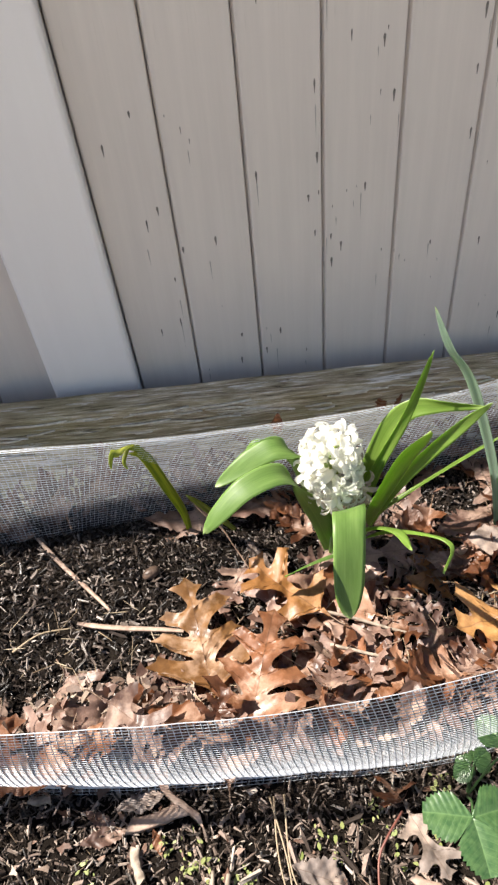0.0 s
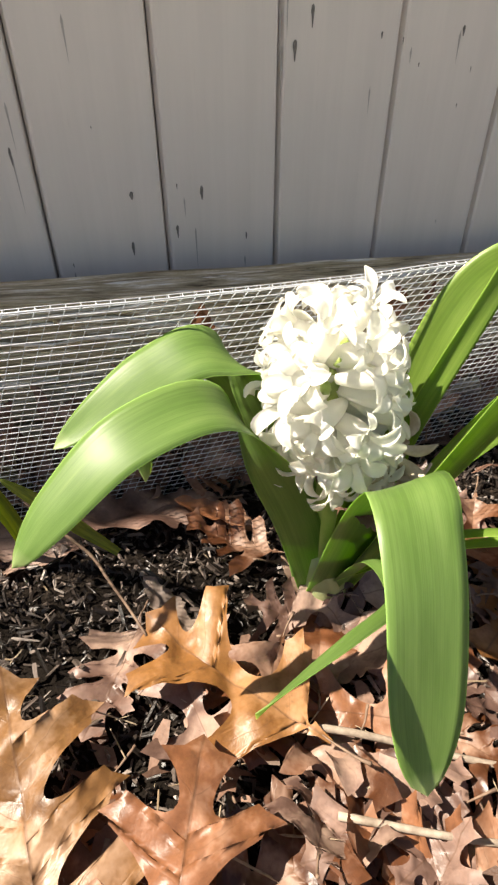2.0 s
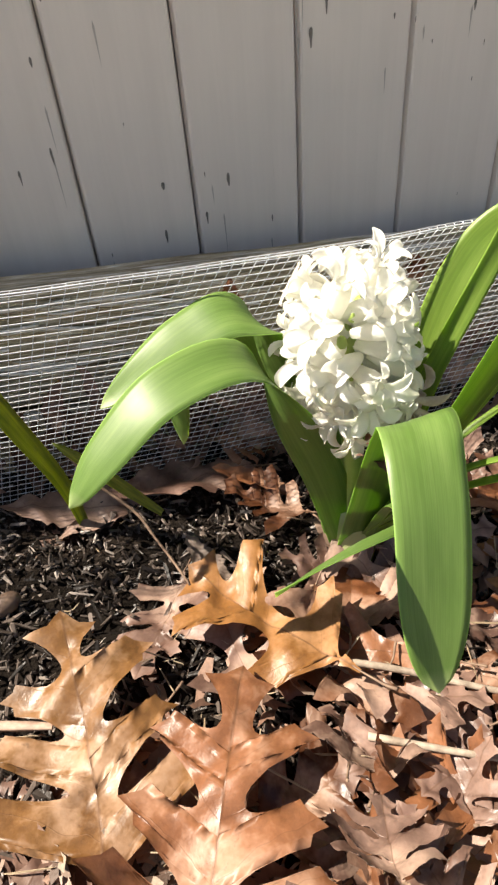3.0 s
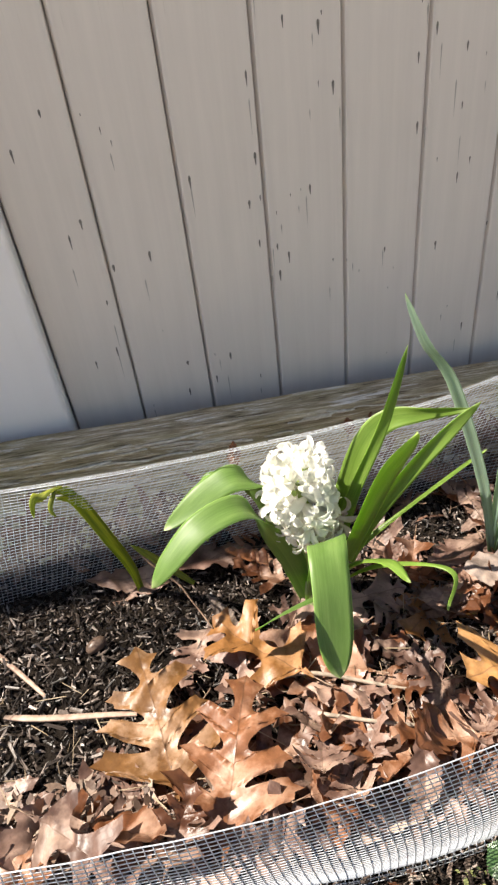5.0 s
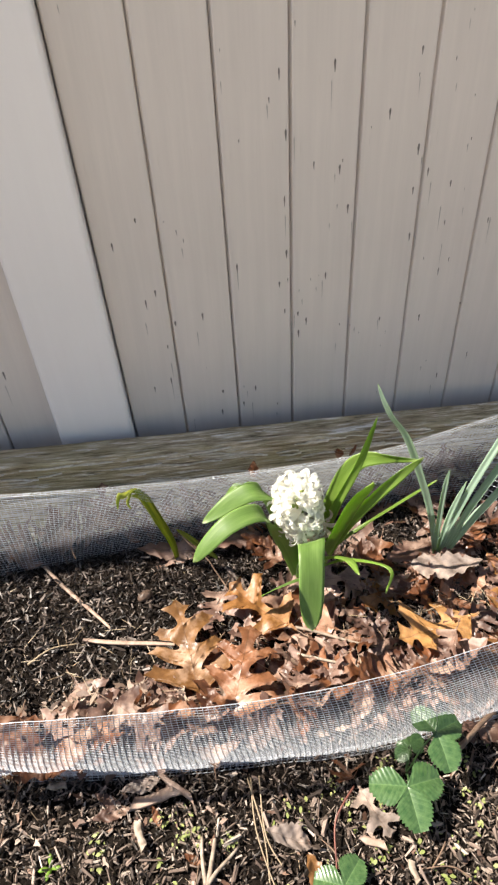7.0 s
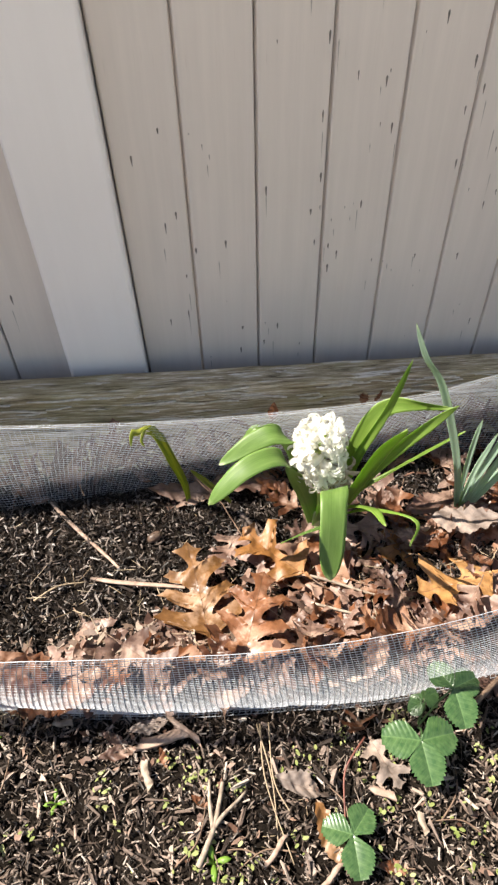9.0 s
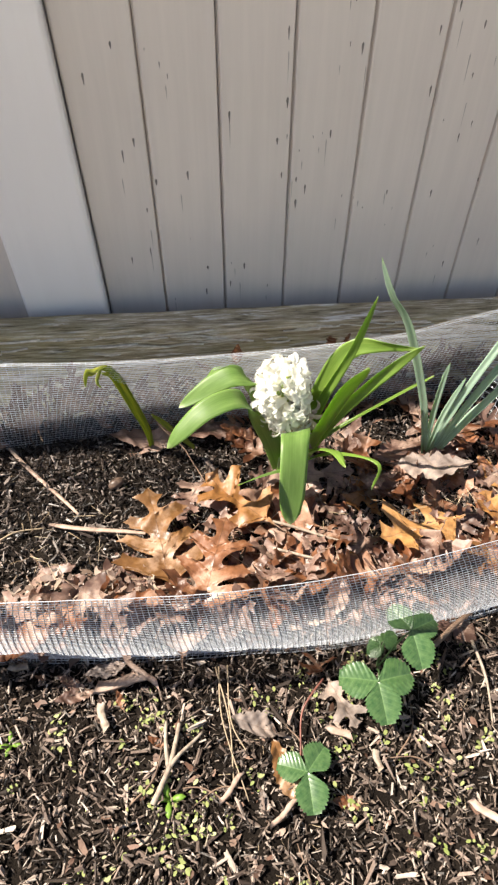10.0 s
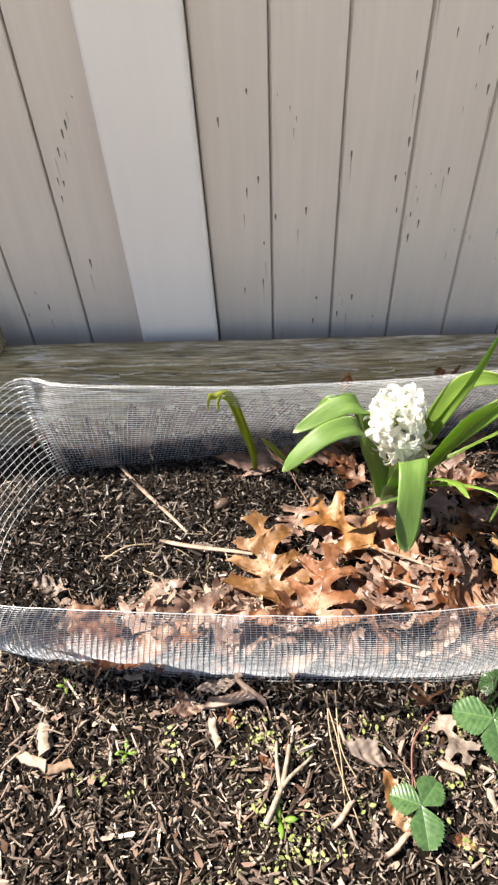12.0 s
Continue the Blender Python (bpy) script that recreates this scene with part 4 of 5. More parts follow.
rng = random.Random(21)
kit = []
for i in range(26):
    mat = (OAK_PINK, OAK_RUST, OAK_PINK, OAK_RUST, OAK_PINK, OAK_RUST)[i % 6]
    kd = "oak" if i % 7 else "oval"
    kit.append((leaf_mesh("fallen_leaf", 100 + i, rng.uniform(0.058, 0.1), mat, kd, rng.uniform(0.4, 1.1), rng.uniform(0.2, 0.6), 0, i % 3 == 0), mat))


pale_kit = [q for q in kit if q[1] in (OAK_PINK, OAK_GREY)]


def litter_weight(x, y):
    """How thick the dead leaves lie."""
    front = smooth01(0.47, 0.40, y + 0.10 * smooth01(0.0, -0.2, x)) * smooth01(0.27, 0.30, y) * smooth01(-0.40, -0.32, x) * smooth01(0.49, 0.46, x)
    shy = 0.07 * smooth01(0.44, 0.5, y)
    right = smooth01(-0.04 + shy, 0.05 + shy, x) * smooth01(0.49, 0.46, x) * smooth01(0.27, 0.3, y) * max(0.16, smooth01(0.56, 0.50, y - 0.05 * smooth01(0.3, 0.4, x)))
    bare = math.exp(-(((x - 0.245) / 0.055) ** 2 + ((y - 0.395) / 0.03) ** 2))
    back = 0.45 * smooth01(0.575, 0.60, y) * smooth01(0.655, 0.64, y) * smooth01(-0.15, -0.1, x)
    return max(front, right, back) * (1 - 0.9 * bare)


made = 0
while made < 150:
    x, y = rng.uniform(-0.42, 0.48), rng.uniform(0.27, 0.65)
    if rng.random() > litter_weight(x, y):
        continue
    me, mat = rng.choice(kit if x > -0.06 or rng.random() < 0.25 else pale_kit)
    low = 0.35 if math.hypot(x + 0.074, y - 0.383) < 0.075 or math.hypot(x + 0.004, y - 0.335) < 0.075 else 1.0
    fallen(me, mat, x, y, rng.uniform(0.004, 0.026) * low, rng.uniform(0, 360), rng.uniform(-32, 32) * low, rng.uniform(-32, 32) * low)
    made += 1
# leaves caught behind the back of the cage
for i in range(38):
    me, mat = rng.choice([q for q in kit if q[1] in (OAK_PINK, OAK_GREY)])
    x, y = rng.uniform(-0.42, 0.5), rng.uniform(0.634, 0.655)
    fallen(me, mat, x, y, rng.uniform(0.01, 0.08), rng.uniform(0, 360), rng.uniform(40, 85), rng.uniform(-30, 30), "faded dead leaf caught between wire and timber")
back_rng = random.Random(41)
for i in range(26):
    me, mat = back_rng.choice([q for q in kit if q[1] in (OAK_PINK, OAK_GREY)])
    fallen(me, mat, back_rng.uniform(-0.43, 0.06), back_rng.uniform(0.624, 0.642), back_rng.uniform(0.02, 0.1), back_rng.uniform(0, 360), back_rng.uniform(35, 80), back_rng.uniform(-30, 30), "faded dead leaf caught between wire and timber")
# and in the front of it
for i in range(36):
    me, mat = rng.choice(kit)
    x, y = rng.uniform(-0.36, 0.44), rng.uniform(0.255, 0.30)
    fallen(me, mat, x, y, rng.uniform(0.01, 0.07), rng.uniform(0, 360), rng.uniform(-60, 60), rng.uniform(-30, 30), "faded dead leaf piled against the wire")
# a drift of them before the flower
for i in range(18):
    me, mat = rng.choice(kit)
    x, y = rng.uniform(0.06, 0.32), rng.uniform(0.268, 0.315)
    fallen(me, mat, x, y, rng.uniform(0.006, 0.022), rng.uniform(0, 360), rng.uniform(-30, 30), rng.uniform(-30, 30))
# outside the cage
told_apart(OAK_GREY, "oval", 301, .060, .020, .138, .016, 75, 20, 10, 1.3, .3)
told_apart(OAK_GREY, "oak", 302, .072, .128, .152, .014, 195, 6, 0, .3, .2, 2)
told_apart(OAK_RUST, "oak", 303, .055, .108, .196, .016, 150, 40, 20, .9, .3)
told_apart(OAK_TAN, "oval", 304, .066, .045, .090, .012, 15, 8, 0, .4, .3)
told_apart(OAK_GREY, "oval", 305, .026, .018, .062, .006, 0, 8, 0, .5, .3)
told_apart(OAK_PINK, "oak", 306, .080, .300, .225, .010, 95, 8, 0, .3, .3)
told_apart(OAK_PINK, "oval", 307, .070, .400, .235, .012, 70, 8, 0, .3, .3)
told_apart(OAK_RUST, "oval", 308, .026, -.092, .141, .006, 60, 8, 8, .6, .3)
told_apart(OAK_RUST, "oval", 309, .024, -.132, .194, .008, 20, 12, 8, .8, .3)
told_apart(OAK_GREY, "oval", 310, .042, -.351, .186, .006, 10, 8, 0, .5, .3)
told_apart(OAK_PINK, "oval", 311, .036, -.364, .166, .006, 50, 8, 0, .5, .3)
told_apart(OAK_GREY, "oval", 312, .050, -.150, .232, .008, 100, 6, 6, .4, .3)
told_apart(OAK_PINK, "oval", 313, .046, -.185, .206, .008, 100, 8, 6, .4, .3)
told_apart(OAK_RUST, "oval", 314, .034, .107, .050, .005, 80, 8, 8, .5, .3)
told_apart(OAK_PINK, "oval", 316, .030, -.155, .184, .006, 5, 8, 8, .3, .3)
told_apart(OAK_PINK, "oval", 317, .036, -.19, .222, .006, 60, 8, 8, .5, .3)
told_apart(OAK_GREY, "oak", 320, .05, -.372, .375, .012, 80, 10, 10, .5, .3)
# small brown leaves standing between the rim of the wire and the timber
for x, y, z, size, turn, lean in ((.062, .585, .212, .042, 175, 78), (.205, .600, .214, .036, 150, 70), (.232, .602, .212, .030, 210, 74)):
    with_stalk(piece("fallen_leaf", leaf_mesh("fallen_leaf", 340 + int(x * 100), size, OAK_RUST, "oval", .6, .5), None, pose(x, y, z, lean, 0, turn), "small brown dead leaf standing behind the wire rim", "dead leaf", "fallen leaves in the bed"))
# a pale leaf caught behind the wire
with_stalk(piece("fallen_leaf", leaf_mesh("fallen_leaf", 330, .06, OAK_GREY, "oval", .5, .3), None, pose(.29, .642, .08, 50, 10, 80), "pale grey withered leaf caught behind the wire", "dead leaf", "fallen leaves in the bed"))


# ---- mulch, straw and weeds ----
def shards(name, spots, mat, label, seed, length=(0.006, 0.02), width=(0.0015, 0.004), flat=14, lift=0.002):
    """Many small split pieces in one mesh."""
    r = np.random.default_rng(seed)
    n = len(spots)
    base = np.array([(-.42, -.5, -.5), (-.5, .25, -.5), (-.40, .35, .5), (-.46, -.2, .5), (.5, -.3, -.5), (.38, .5, -.5), (.44, .2, .4), (.36, -.45, .4)])
    v = np.repeat(base[None], n, axis=0) + r.uniform(-.2, .2, (n, 8, 3)) * np.array((0.6, 1.2, 0.6))
    ln = r.uniform(*length, n) * r.uniform(0.6, 1.25, n)
    wd = r.uniform(*width, n)
    v *= np.stack([ln, wd, wd * r.uniform(0.35, 0.8, n)], 1)[:, None, :]
    v[:, :, 2] += (r.uniform(-1.2, 1.2, n) * wd)[:, None] * (2 * v[:, :, 0] / ln[:, None]) ** 2 * 0.6
    a, b, c = r.uniform(0, 2 * np.pi, n), np.radians(r.normal(0, flat, n)), np.radians(r.normal(0, flat * 1.6, n))
    ca, sa, cb, sb, cc, sc = np.cos(a), np.sin(a), np.cos(b), np.sin(b), np.cos(c), np.sin(c)
    x, y, z = v[..., 0], v[..., 1], v[..., 2]
    y, z = y * cc[:, None] - z * sc[:, None], y * sc[:, None] + z * cc[:, None]
    x, z = x * cb[:, None] + z * sb[:, None], -x * sb[:, None] + z * cb[:, None]
    x, y = x * ca[:, None] - y * sa[:, None], x * sa[:, None] + y * ca[:, None]
    sp = np.asarray(spots)
    v = np.stack([x + sp[:, 0:1], y + sp[:, 1:2], z + sp[:, 2:3] + lift * r.uniform(0, 2.2, n)[:, None]], -1).reshape(-1, 3)
    q = np.array([(0, 1, 2, 3), (4, 7, 6, 5), (0, 4, 5, 1), (1, 5, 6, 2), (2, 6, 7, 3), (3, 7, 4, 0)])
    f = (q[None] + 8 * np.arange(n)[:, None, None]).reshape(-1, 4)
    return piece(name, mesh_from(name, v, f.tolist(), mat, smooth=False), None, None, label, "mulch", kind="stuff")


rng = random.Random(8)


def spread(n, x0, x1, y0, y1, keep=None):
    out = []
    while len(out) < n:
        x, y = rng.uniform(x0, x1), rng.uniform(y0, y1)
        if keep is None or rng.random() < keep(x, y):
            out.append((x, y, ground_z(x, y)))
    return out


def open_soil(x, y):
    """Mulch thins out towards the added pale ground and the sides."""
    n = 0.16 * noise.noise((x * 5, y * 5, 2.0)) + 0.08 * noise.noise((x * 17, y * 17, 5.0))
    return smooth01(-0.42, -0.24, y + n) * smooth01(0.95, 0.72, abs(x - 0.05) + n)


shards("mulch", spread(17000, -0.50, 0.56, 0.24, 0.69), CHIP, "dark shredded bark mulch in the bed", 1, (0.004, 0.013), (0.0009, 0.0030), 34, 0.0035)
shards("mulch", spread(4200, -0.50, 0.56, 0.24, 0.69), CHIP, "larger dark bark slivers in the bed", 12, (0.008, 0.021), (0.0014, 0.0042), 26, 0.0055)
CHIP_DRY = chip_mat("dry_mulch_chip", [(0.0, (0.007, 0.0055, 0.0045)), (0.35, (0.05, 0.037, 0.029)), (0.65, (0.155, 0.115, 0.091)), (0.9, (0.29, 0.23, 0.19)), (1.0, (0.5, 0.43, 0.37))], 0.45)
shards("mulch", spread(50000, -0.85, 0.95, -0.42, 0.27, open_soil), CHIP_DRY, "dark shredded bark mulch with soil outside the cage", 2, (0.003, 0.014), (0.0006, 0.0026), 38, 0.0045)
BARK = chip_mat("bark_strip", [(0.0, (0.03, 0.022, 0.017)), (0.4, (0.11, 0.078, 0.062)), (0.8, (0.29, 0.215, 0.175)), (1.0, (0.5, 0.42, 0.35))])
shards("mulch", spread(3600, -0.85, 0.95, -0.42, 0.27, open_soil), BARK, "loose brown bark strips on the soil", 3, (0.008, 0.026), (0.0015, 0.0045), 16, 0.004)
shards("mulch", spread(900, -0.85, 0.95, -0.42, 0.25, open_soil), BARK, "flat brown bark pieces on the soil", 9, (0.009, 0.03), (0.0022, 0.0065), 26, 0.006)
PALE_WOOD = chip_mat("pale_wood_chip", [(0.0, (0.14, 0.1, 0.078)), (0.5, (0.27, 0.2, 0.16)), (1.0, (0.46, 0.385, 0.32))])
shards("mulch", spread(130, -0.85, 0.95, -0.42, 0.25, open_soil), PALE_WOOD, "pale weathered wood chips on the soil", 10, (0.006, 0.024), (0.0012, 0.0042), 24, 0.006)
shards("straw", spread(800, -0.85, 0.95, -0.42, 0.27, open_soil), STRAW, "dry straw and grass bits on the soil", 4, (0.004, 0.022), (0.0004, 0.0010), 16, 0.004)
shards("straw", spread(300, -0.38, 0.46, 0.25, 0.46), STRAW, "dry straw bits among dead leaves", 5, (0.008, 0.04), (0.0005, 0.0013), 16, 0.014)
shards("straw", spread(170, -0.42, -0.24, 0.25, 0.31), STRAW, "tangle of dry grass at the front of the bed", 7, (0.012, 0.045), (0.0004, 0.0010), 30, 0.018)
shards("straw", spread(130, -0.42, 0.48, 0.30, 0.64), STRAW, "pale wood fibres in the mulch", 6, (0.003, 0.012), (0.0004, 0.0012), 16, 0.004)


def crumbs(name, spots, mat, label, seed, size=(0.006, 0.018), tilt=0.6, lift=0.004):
    """Torn bits of dead leaf, each a small curled polygon."""
    r = random.Random(seed)
    verts, faces = [], []
    for x, y, z in spots:
        s, a = r.uniform(*size), r.uniform(0, 6.28)
        tx, ty, cv = r.gauss(0, tilt), r.gauss(0, tilt), r.uniform(-1.2, 1.2) / s
        n = r.randint(6, 9)
        b0 = len(verts)
        h = z + lift * r.uniform(0.5, 2.0) + 0.2 * s * abs(tx)
        ring = [(0.0, 0.0)]
        for j in range(n):
            t = 6.283 * j / n
            q = s * r.uniform(0.22, 1.0) * 0.5
            ring.append((q * 1.6 * math.cos(t), q * 0.75 * math.sin(t)))
        for u, v in ring:
            verts.append((x + u * math.cos(a) - v * math.sin(a), y + u * math.sin(a) + v * math.cos(a), h + tx * u * 0.6 + ty * v * 0.6 + cv * 0.35 * (u * u + 1.5 * v * v)))
        faces += [(b0, b0 + 1 + j, b0 + 1 + (j + 1) % n) for j in range(n)]
    return piece(name, mesh_from(name, verts, faces, mat), None, None, label, "leaf litter", kind="stuff")


CRUMB = chip_mat("leaf_crumb", [(0.0, (0.056, 0.028, 0.0176)), (0.4, (0.136, 0.072, 0.048)), (0.8, (0.24, 0.152, 0.112)), (1.0, (0.368, 0.28, 0.224))], 0.55)
PALE_CRUMB = chip_mat("pale_leaf_crumb", [(0.0, (0.054, 0.03, 0.0198)), (0.35, (0.144, 0.09, 0.066)), (0.75, (0.24, 0.174, 0.132)), (1.0, (0.33, 0.276, 0.216))], 0.55)
crumbs("leaf_crumbs", spread(480, -0.40, 0.48, 0.25, 0.64, litter_weight), CRUMB, "torn bits of dead leaf in the litter", 31, (0.006, 0.022), 0.7, 0.008)
crumbs("leaf_crumbs", spread(220, -0.05, 0.44, 0.245, 0.31), CRUMB, "torn bits of brown leaf piled along the wire", 34, (0.010, 0.032), 0.7, 0.012)
crumbs("leaf_crumbs", spread(480, -0.36, -0.02, 0.262, 0.355), PALE_CRUMB, "pale torn bits of dead leaf piled along the wire", 33, (0.006, 0.020), 0.7, 0.012)
crumbs("leaf_crumbs", spread(650, -0.7, 0.8, -0.3, 0.235), CRUMB, "small bits of dead leaf and bark on the soil", 32, (0.004, 0.015), 0.4, 0.005)


def weeds(name, spots, seed):
    """Tiny seedlings: pairs of round leaves on short stalks."""
    r = random.Random(seed)
    verts, faces = [], []
    for x, y, z in spots:
        for _ in range(r.randint(1, 5)):
            a, sz = r.uniform(0, 6.28), r.uniform(0.0009, 0.0032)
            px, py, h = x + r.gauss(0, 0.006), y + r.gauss(0, 0.006), z + r.uniform(0.003, 0.010)
            tilt = r.uniform(-0.2, 0.5)
            ring = []
            b = len(verts)
            for ex, ey in ((-1.4, 0), (-.7, .55), (.2, .75), (1.0, .4), (1.25, 0), (1.0, -.4), (.2, -.75), (-.7, -.55)):
                lx, ly = ex * sz, ey * sz
                verts.append((px + lx * math.cos(a) - ly * math.sin(a), py + lx * math.sin(a) + ly * math.cos(a), h + lx * tilt + abs(ly) * 0.4))
            faces.append(tuple(range(b, b + 8)))
    return piece(name, mesh_from(name, verts, faces, WEED), None, None, "tiny yellow-green weed seedlings in the soil", "weeds", kind="stuff")


clumps = [(rng.uniform(-0.65, 0.75), rng.uniform(-0.28, 0.20), rng.uniform(0.012, 0.035)) for _ in range(110)]
clumps += [(-0.115, 0.175, 0.03), (-0.13, 0.19, 0.02), (-0.30, 0.14, 0.02), (-0.20, 0.05, 0.04), (-0.15, 0.02, 0.04), (-0.05, 0.15, 0.015), (0.28, 0.05, 0.03)]
dots = []
for cx, cy, cr in clumps:
    for _ in range(rng.randint(2, 6)):
        x, y = rng.gauss(cx, cr * 0.6), rng.gauss(cy, cr * 0.6)
        if y < 0.225:
            dots.append((x, y, ground_z(x, y)))
weeds("weed_seedlings", dots, 3)


def sprig(x, y, size, n, label):
    """A small weed with a few spoon-shaped leaves."""
    z = ground_z(x, y)
    ob = thing("weed", label, "weed", (x, y, z), "small weeds")
    r = random.Random(int(x * 1000))
    for i in range(n):
        a = 2 * math.pi * i / n + r.uniform(-0.3, 0.3)
        d = np.array((math.cos(a), math.sin(a), 0))
        pts = [d * 0.0, d * size * 0.4 + (0, 0, size * 0.45), d * size * 0.8 + (0, 0, size * 0.6), d * size * 1.15 + (0, 0, size * 0.5)]
        piece("leaf", strap("leaf", pts, size * 0.42, GREEN_WEED, (-d[1], d[0], 0), .15, n=12, cols=5, tipness=.5, base=.25, seed=i), ob)


GREEN_WEED = strap_mat("fresh_weed", (0.13, 0.26, 0.03), (0.27, 0.4, 0.08), .35, .45, False)
sprig(-.083, .081, .016, 4, "small fresh green weed beside the forked twig")
sprig(-.20, .005, .020, 6, "small green weed rosette in the soil")
sprig(-.335, .245, .010, 4, "tiny yellow-green weed by the wire")
sprig(-.255, .165, .012, 4, "tiny yellow-green weed in the soil")


# ---- sticks, stems and small things ----
def stick(name, pts, r0, r1, mat, label, category="stick", sides=7):
    p = spline(pts, 14)
    return piece(name, tube(name, p, np.linspace(r0, r1, 14), mat, sides), None, None, label, category)


def lath(name, a, b, w, h, mat, label, taper=True):
    """A flat split of wood."""
    a, b = Vector(a), Vector(b)
    d = b - a
    n = 12
    r = random.Random(len(label))
    verts, faces = [], []
    s = d.cross(Vector((0, 0, 1))).normalized()
    for i in range(n):
        u = i / (n - 1)
        c = a + d * u + s * 0.0015 * math.sin(5 * u)
        ww = w * (0.25 + 0.75 * math.sin(math.pi * min(1, 0.12 + u * 0.85)) ** 0.6) * r.uniform(0.92, 1.08)
        if not taper:
            ww = w * r.uniform(0.78, 1.1)
        for q, z in ((-1, 0), (-0.8, h), (0.7, h * 1.1), (1, 0)):
            slant = d * (0.12 * q * (1 if u > 0.5 else -0.7)) if not taper and i in (0, n - 1) else Vector()
            verts.append(c + s * ww * q * 0.5 + slant + Vector((0, 0, z)))
    for i in range(n - 1):
        for j in range(4):
            k = (j + 1) % 4
            faces.append((4 * i + j, 4 * i + k, 4 * i + 4 + k, 4 * i + 4 + j))
    faces += [(0, 1, 2, 3), tuple(4 * (n - 1) + j for j in (3, 2, 1, 0))]
    return piece(name, mesh_from(name, verts, faces, mat), None, None, label, "wood splinter")


lath("wood_splinter", (-.296, .608, .037), (-.184, .458, .040), .007, .002, SPLIT, "pale split wood splinter lying on dark mulch")
lath("wood_splinter", (-.224, .445, .044), (-.090, .402, .056), .008, .002, SPLIT, "pale tan wood splinter beside the oak leaves")
stick("straw_stem", [(-.303, .422, .038), (-.27, .438, .044), (-.231, .443, .04)], .0017, .0010, STRAW, "curved dry straw stem on the mulch")
stick("straw_stem", [(.055, .402, .06), (.094, .391, .066), (.167, .357, .06), (.20, .345, .058)], .0025, .0017, TWIG, "pale dry straw stem across the dead leaves")
stick("straw_stem", [(.080, .350, .066), (.143, .323, .064), (.19, .31, .058)], .0022, .0015, TWIG, "pale dry straw stem over dead leaves")
lath("wood_splinter", (.070, .299, .062), (.087, .286, .06), .006, .002, STRAW, "short cream straw piece on dead leaves")
twig = thing("forked_twig", "pale grey forked twig lying on the soil", "twig", (-.079, .116, .006))
TO = (-.079, .116, -.008)
piece("branch", tube("branch", rel(spline([(-.100, .078, .011), (-.088, .096, .015), (-.079, .112, .016), (-.072, .132, .015), (-.065, .155, .013)], 18), TO), np.linspace(.0034, .0024, 18), TWIG, 9), twig)
piece("branch", tube("branch", rel(spline([(-.080, .110, .016), (-.068, .121, .017), (-.050, .134, .014), (-.040, .142, .012)], 10), TO), np.linspace(.0026, .0014, 10), TWIG, 8), twig)
piece("branch", tube("branch", rel(spline([(-.081, .110, .016), (-.082, .135, .016), (-.080, .160, .013)], 10), TO), np.linspace(.0028, .0017, 10), TWIG, 8), twig)
stick("root", [(-.092, .082, .012), (-.098, .062, .014), (-.116, .046, .013), (-.155, .040, .010)], .0024, .0016, TWIG, "pale curved root on the soil", "root")
for a, b, w, m, txt in (
    ((-.160, .212), (-.104, .216), .014, SPLIT, "flat tan bark chip lying on the soil"),
    ((-.126, .244), (-.088, .204), .008, SPLIT, "long weathered wood sliver on the soil"),
    ((-.154, .192), (-.149, .160), .010, TWIG, "pale cream wood chip on the soil"),
    ((-.353, .200), (-.350, .166), .015, TWIG, "pale split wood chip on the soil"),
    ((-.378, .170), (-.344, .151), .013, SPLIT, "tan wood chip on the soil"),
    ((-.346, .149), (-.314, .151), .013, DARK_TWIG, "brown bark chip on the soil"),
    ((.153, .094), (.151, .073), .008, TWIG, "small whitish wood chip on the soil"),
    ((-.262, .252), (-.240, .246), .010, TWIG, "pale wood chip on the soil by the wire"),
    ((.020, .040), (.052, .058), .006, SPLIT, "narrow wood sliver on the soil"),
    ((-.030, .070), (-.002, .092), .006, SPLIT, "narrow bark sliver on the soil"),
    ((.240, .030), (.262, .004), .010, SPLIT, "tan bark chip on the soil"),
    ((.104, .128), (.128, .112), .010, SPLIT, "reddish bark chip on the soil"),
):
    lath("wood_chip", (*a, ground_z(*a) + .010), (*b, ground_z(*b) + .013), w, .0022, m, txt, False)
for dx, sway, foot in ((0, .004, .085), (.004, -.006, .066), (.015, -.003, .112)):
    stick("straw_stem", [(-.016 + dx, .215, .026), (-.012 + dx * .6 + sway, .15, .027), (-.008 + dx * .9 - sway, foot, .022)], .0010, .0007, STRAW, "thin dry grass stem on the soil")
stick("straw_stem", [(.315, .200, .03), (.312, .15, .03), (.300, .10, .022)], .0022, .001, TWIG, "dry stem on the soil")
stick("runner_stem", [(.112, .180, .030), (.090, .160, .034), (.076, .142, .028), (.066, .100, .026)], .0013, .0010, RED_STEM, "thin red strawberry runner on the soil", "stem")
stick("bark_stick", [(.225, .185, .030), (.262, .200, .034), (.300, .222, .036), (.335, .24, .03)], .0042, .0030, DARK_TWIG, "dark brown bark stick by the wire")
for k in range(26):
    r = random.Random(k + 500)
    x, y, a, ln = r.uniform(-.5, .55), r.uniform(-.12, .20), r.uniform(0, 3.14), r.uniform(.02, .05)
    z = ground_z(x, y) + .007
    stick("twig", [(x, y, z), (x + ln * math.cos(a), y + ln * math.sin(a), z + .004), (x + 2 * ln * math.cos(a + .3), y + 2 * ln * math.sin(a + .3), z)], .0012, .0006, DARK_TWIG if k % 3 else TWIG, "thin dry twig on the soil", "twig", 5)
stick("runner_stem", [(.336, .100, .022), (.326, .055, .026), (.318, .01, .022)], .002, .0016, RED_STEM, "reddish runner stem on the soil", "stem")

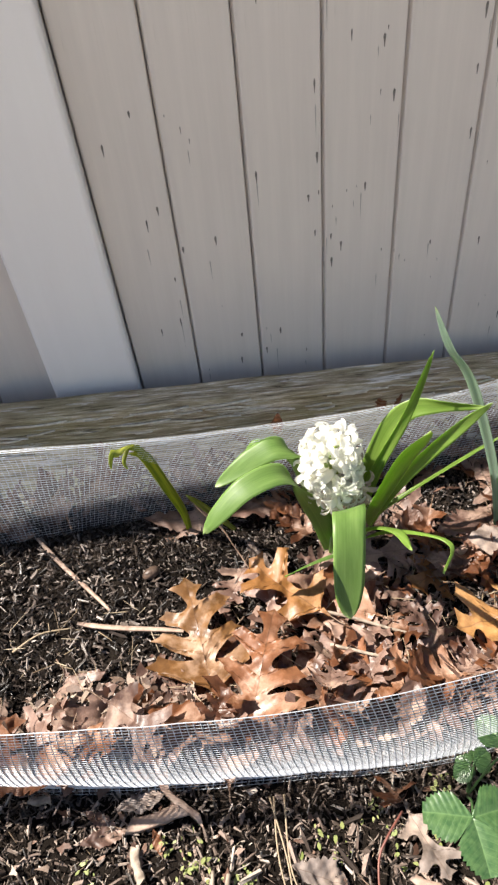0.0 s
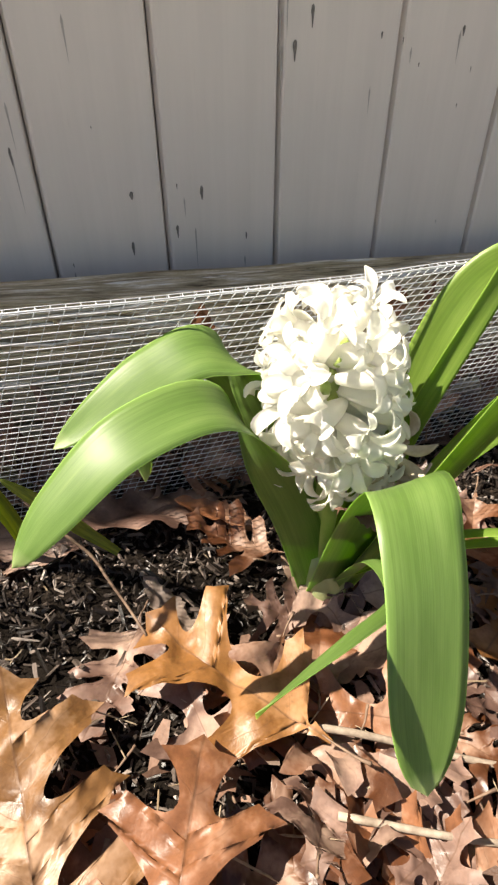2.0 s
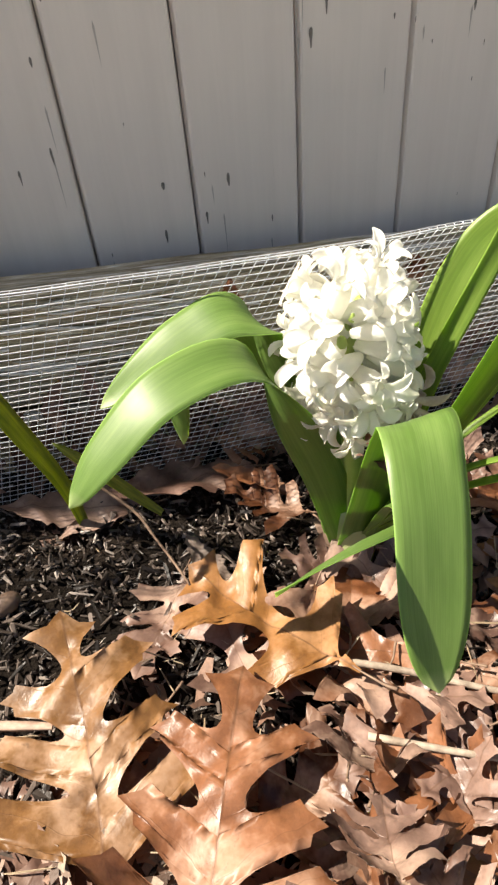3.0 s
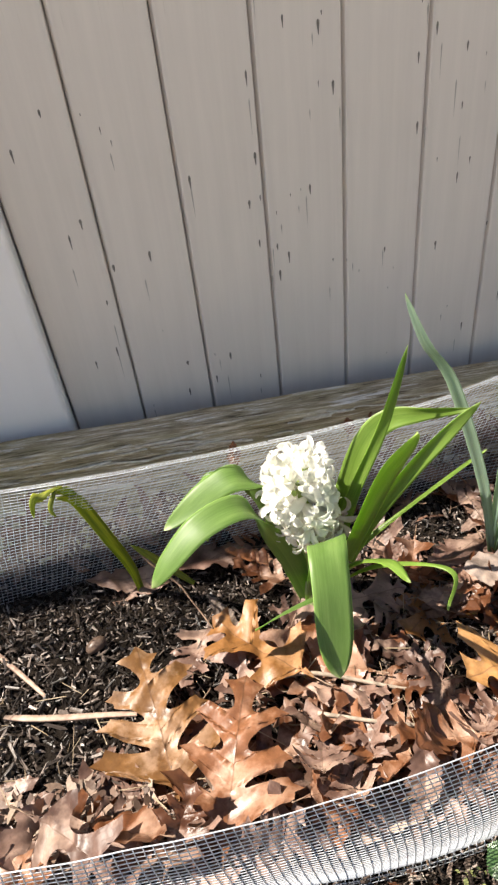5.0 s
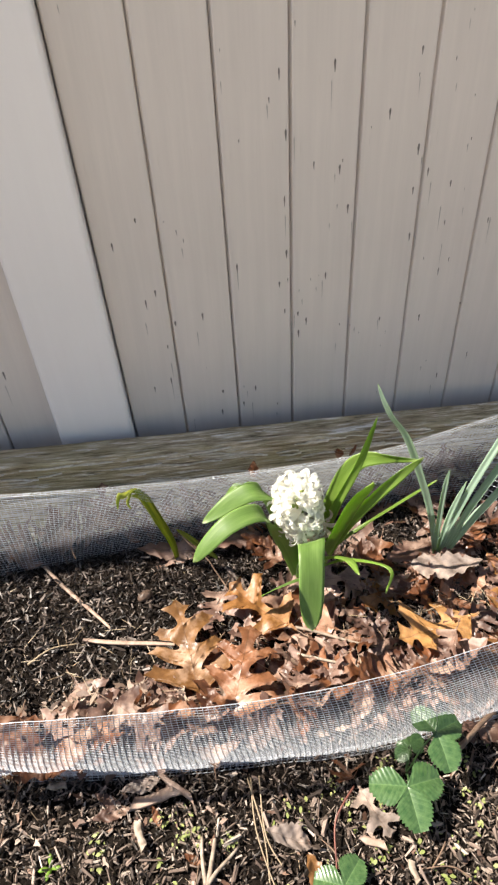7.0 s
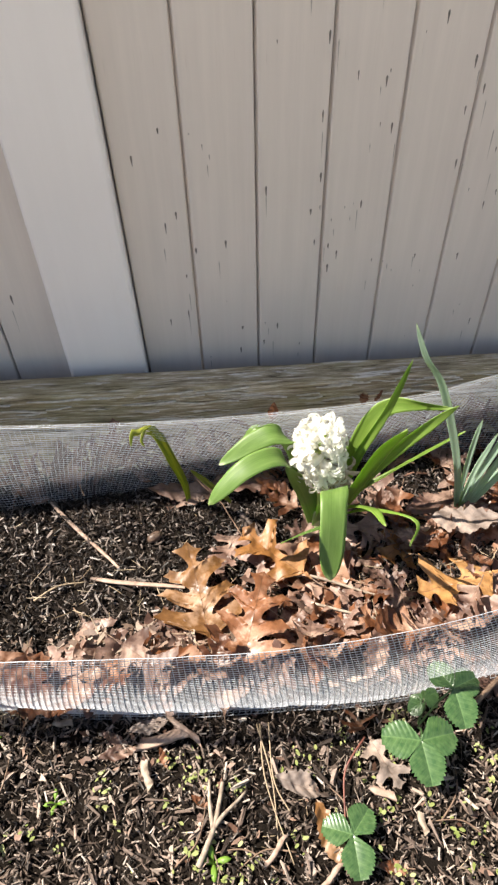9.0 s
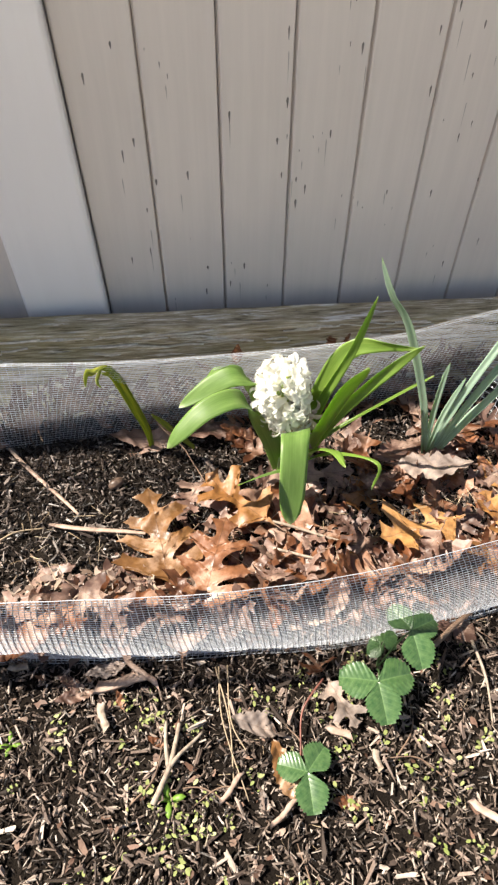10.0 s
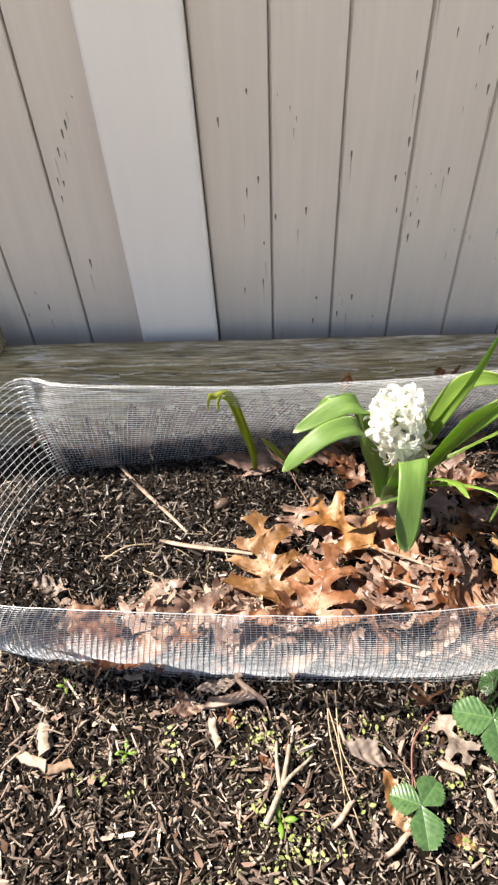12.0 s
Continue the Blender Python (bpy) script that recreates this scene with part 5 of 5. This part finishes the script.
nut_v, nut_f = tube_data([(x, 0, 0) for x in np.linspace(-.0125, .0125, 11)], [.001 + .0070 * math.sqrt(max(0, 1 - (x / .0127) ** 2)) for x in np.linspace(-.0125, .0125, 11)], 12)
piece("acorn", mesh_from("acorn", nut_v, nut_f, NUT), None, pose(-.130, .513, .040, 0, -10, 25), "smooth brown acorn on the dark mulch", "acorn")


# ---- strawberry plants ----
def berry_leaflet(name, length, seed):
    """A rounded leaflet with a toothed edge, pleated along its side veins."""
    r = random.Random(seed)
    n, across = 25, 8
    verts, uvs, faces = [], [], []
    droop, lean = r.uniform(0.1, 0.24), r.uniform(-0.05, 0.05)
    for s in (-1, 1):
        base = len(verts)
        for i in range(n):
            u = i / (n - 1)
            w = (0.43 + lean * s) * math.sin(math.pi * min(1, 0.02 + u * 0.965) ** 0.92) ** 0.56 * min(1.0, 0.2 + u / 0.45) ** 0.75
            tooth = 0.05 if i % 2 else 0.0
            for k in range(across):
                q = k / (across - 1)
                x = s * q * (w + tooth * (q == 1))
                y = u + 0.035 * q * (1 if q == 1 and i % 2 else 0)
                pleat = math.sin(2 * math.pi * 7.5 * (u - 0.55 * abs(x)))
                z = 0.34 * abs(x) - 0.42 * x * x - droop * (u - 0.35) ** 2 + 0.012 * pleat * min(1, q * 2.5)
                verts.append((x * length, y * length, z * length))
                uvs.append((0.5 + x, u))
        for i in range(n - 1):
            for k in range(across - 1):
                a = base + i * across + k
                f = (a, a + 1, a + across + 1, a + across)
                faces.append(f if s > 0 else f[::-1])
    return mesh_from(name, verts, faces, BERRY, uvs)


def strawberry(x, y, crowns, label):
    """crowns: place of the joint, tilt towards the open side, and the turn and length of each leaflet."""
    z = ground_z(x, y)
    ob = thing("strawberry_plant", label, "strawberry plant", (x, y, z), "strawberry plants")
    o = (x, y, z)
    for i, (cx, cy, cz, pitch, leaflets) in enumerate(crowns):
        piece("stem", tube("stem", rel(spline([(x, y, z), ((x + cx) / 2, (y + cy) / 2, z + (cz - z) * 0.7), (cx, cy, cz)], 10), o), .0013, BERRY, 6), ob)
        for j, (yaw, size) in enumerate(leaflets):
            m = Matrix.Translation(Vector((cx, cy, cz)) - Vector(o)) @ pose(0, 0, 0, pitch, 0, 0) @ pose(0, 0, 0, 0, 0, yaw) @ pose(0, 0, 0, -5 - 3 * j, 0, 0)
            piece("leaflet", berry_leaflet("leaflet", size, int(x * 900) + i * 5 + j), ob, m)
    return ob


YOUNG = [(40 * k + 12 * (k % 3), .011 + .003 * (k % 4)) for k in range(9)]
strawberry(.185, .188, [(.165, .153, .070, 10, [(180, .046), (74, .045), (-84, .047)]), (.2135, .1947, .100, 12, [(183, .044), (28, .036), (-74, .037)]), (.188, .2037, .050, 10, YOUNG[:5]), (.190, .2020, .062, 14, YOUNG[5:])], "green strawberry plant with toothed leaflets by the wire")
strawberry(.070, .088, [(.0676, .0802, .040, 4, [(178, .040), (66, .034), (-48, .036)])], "small green strawberry plant in the soil")
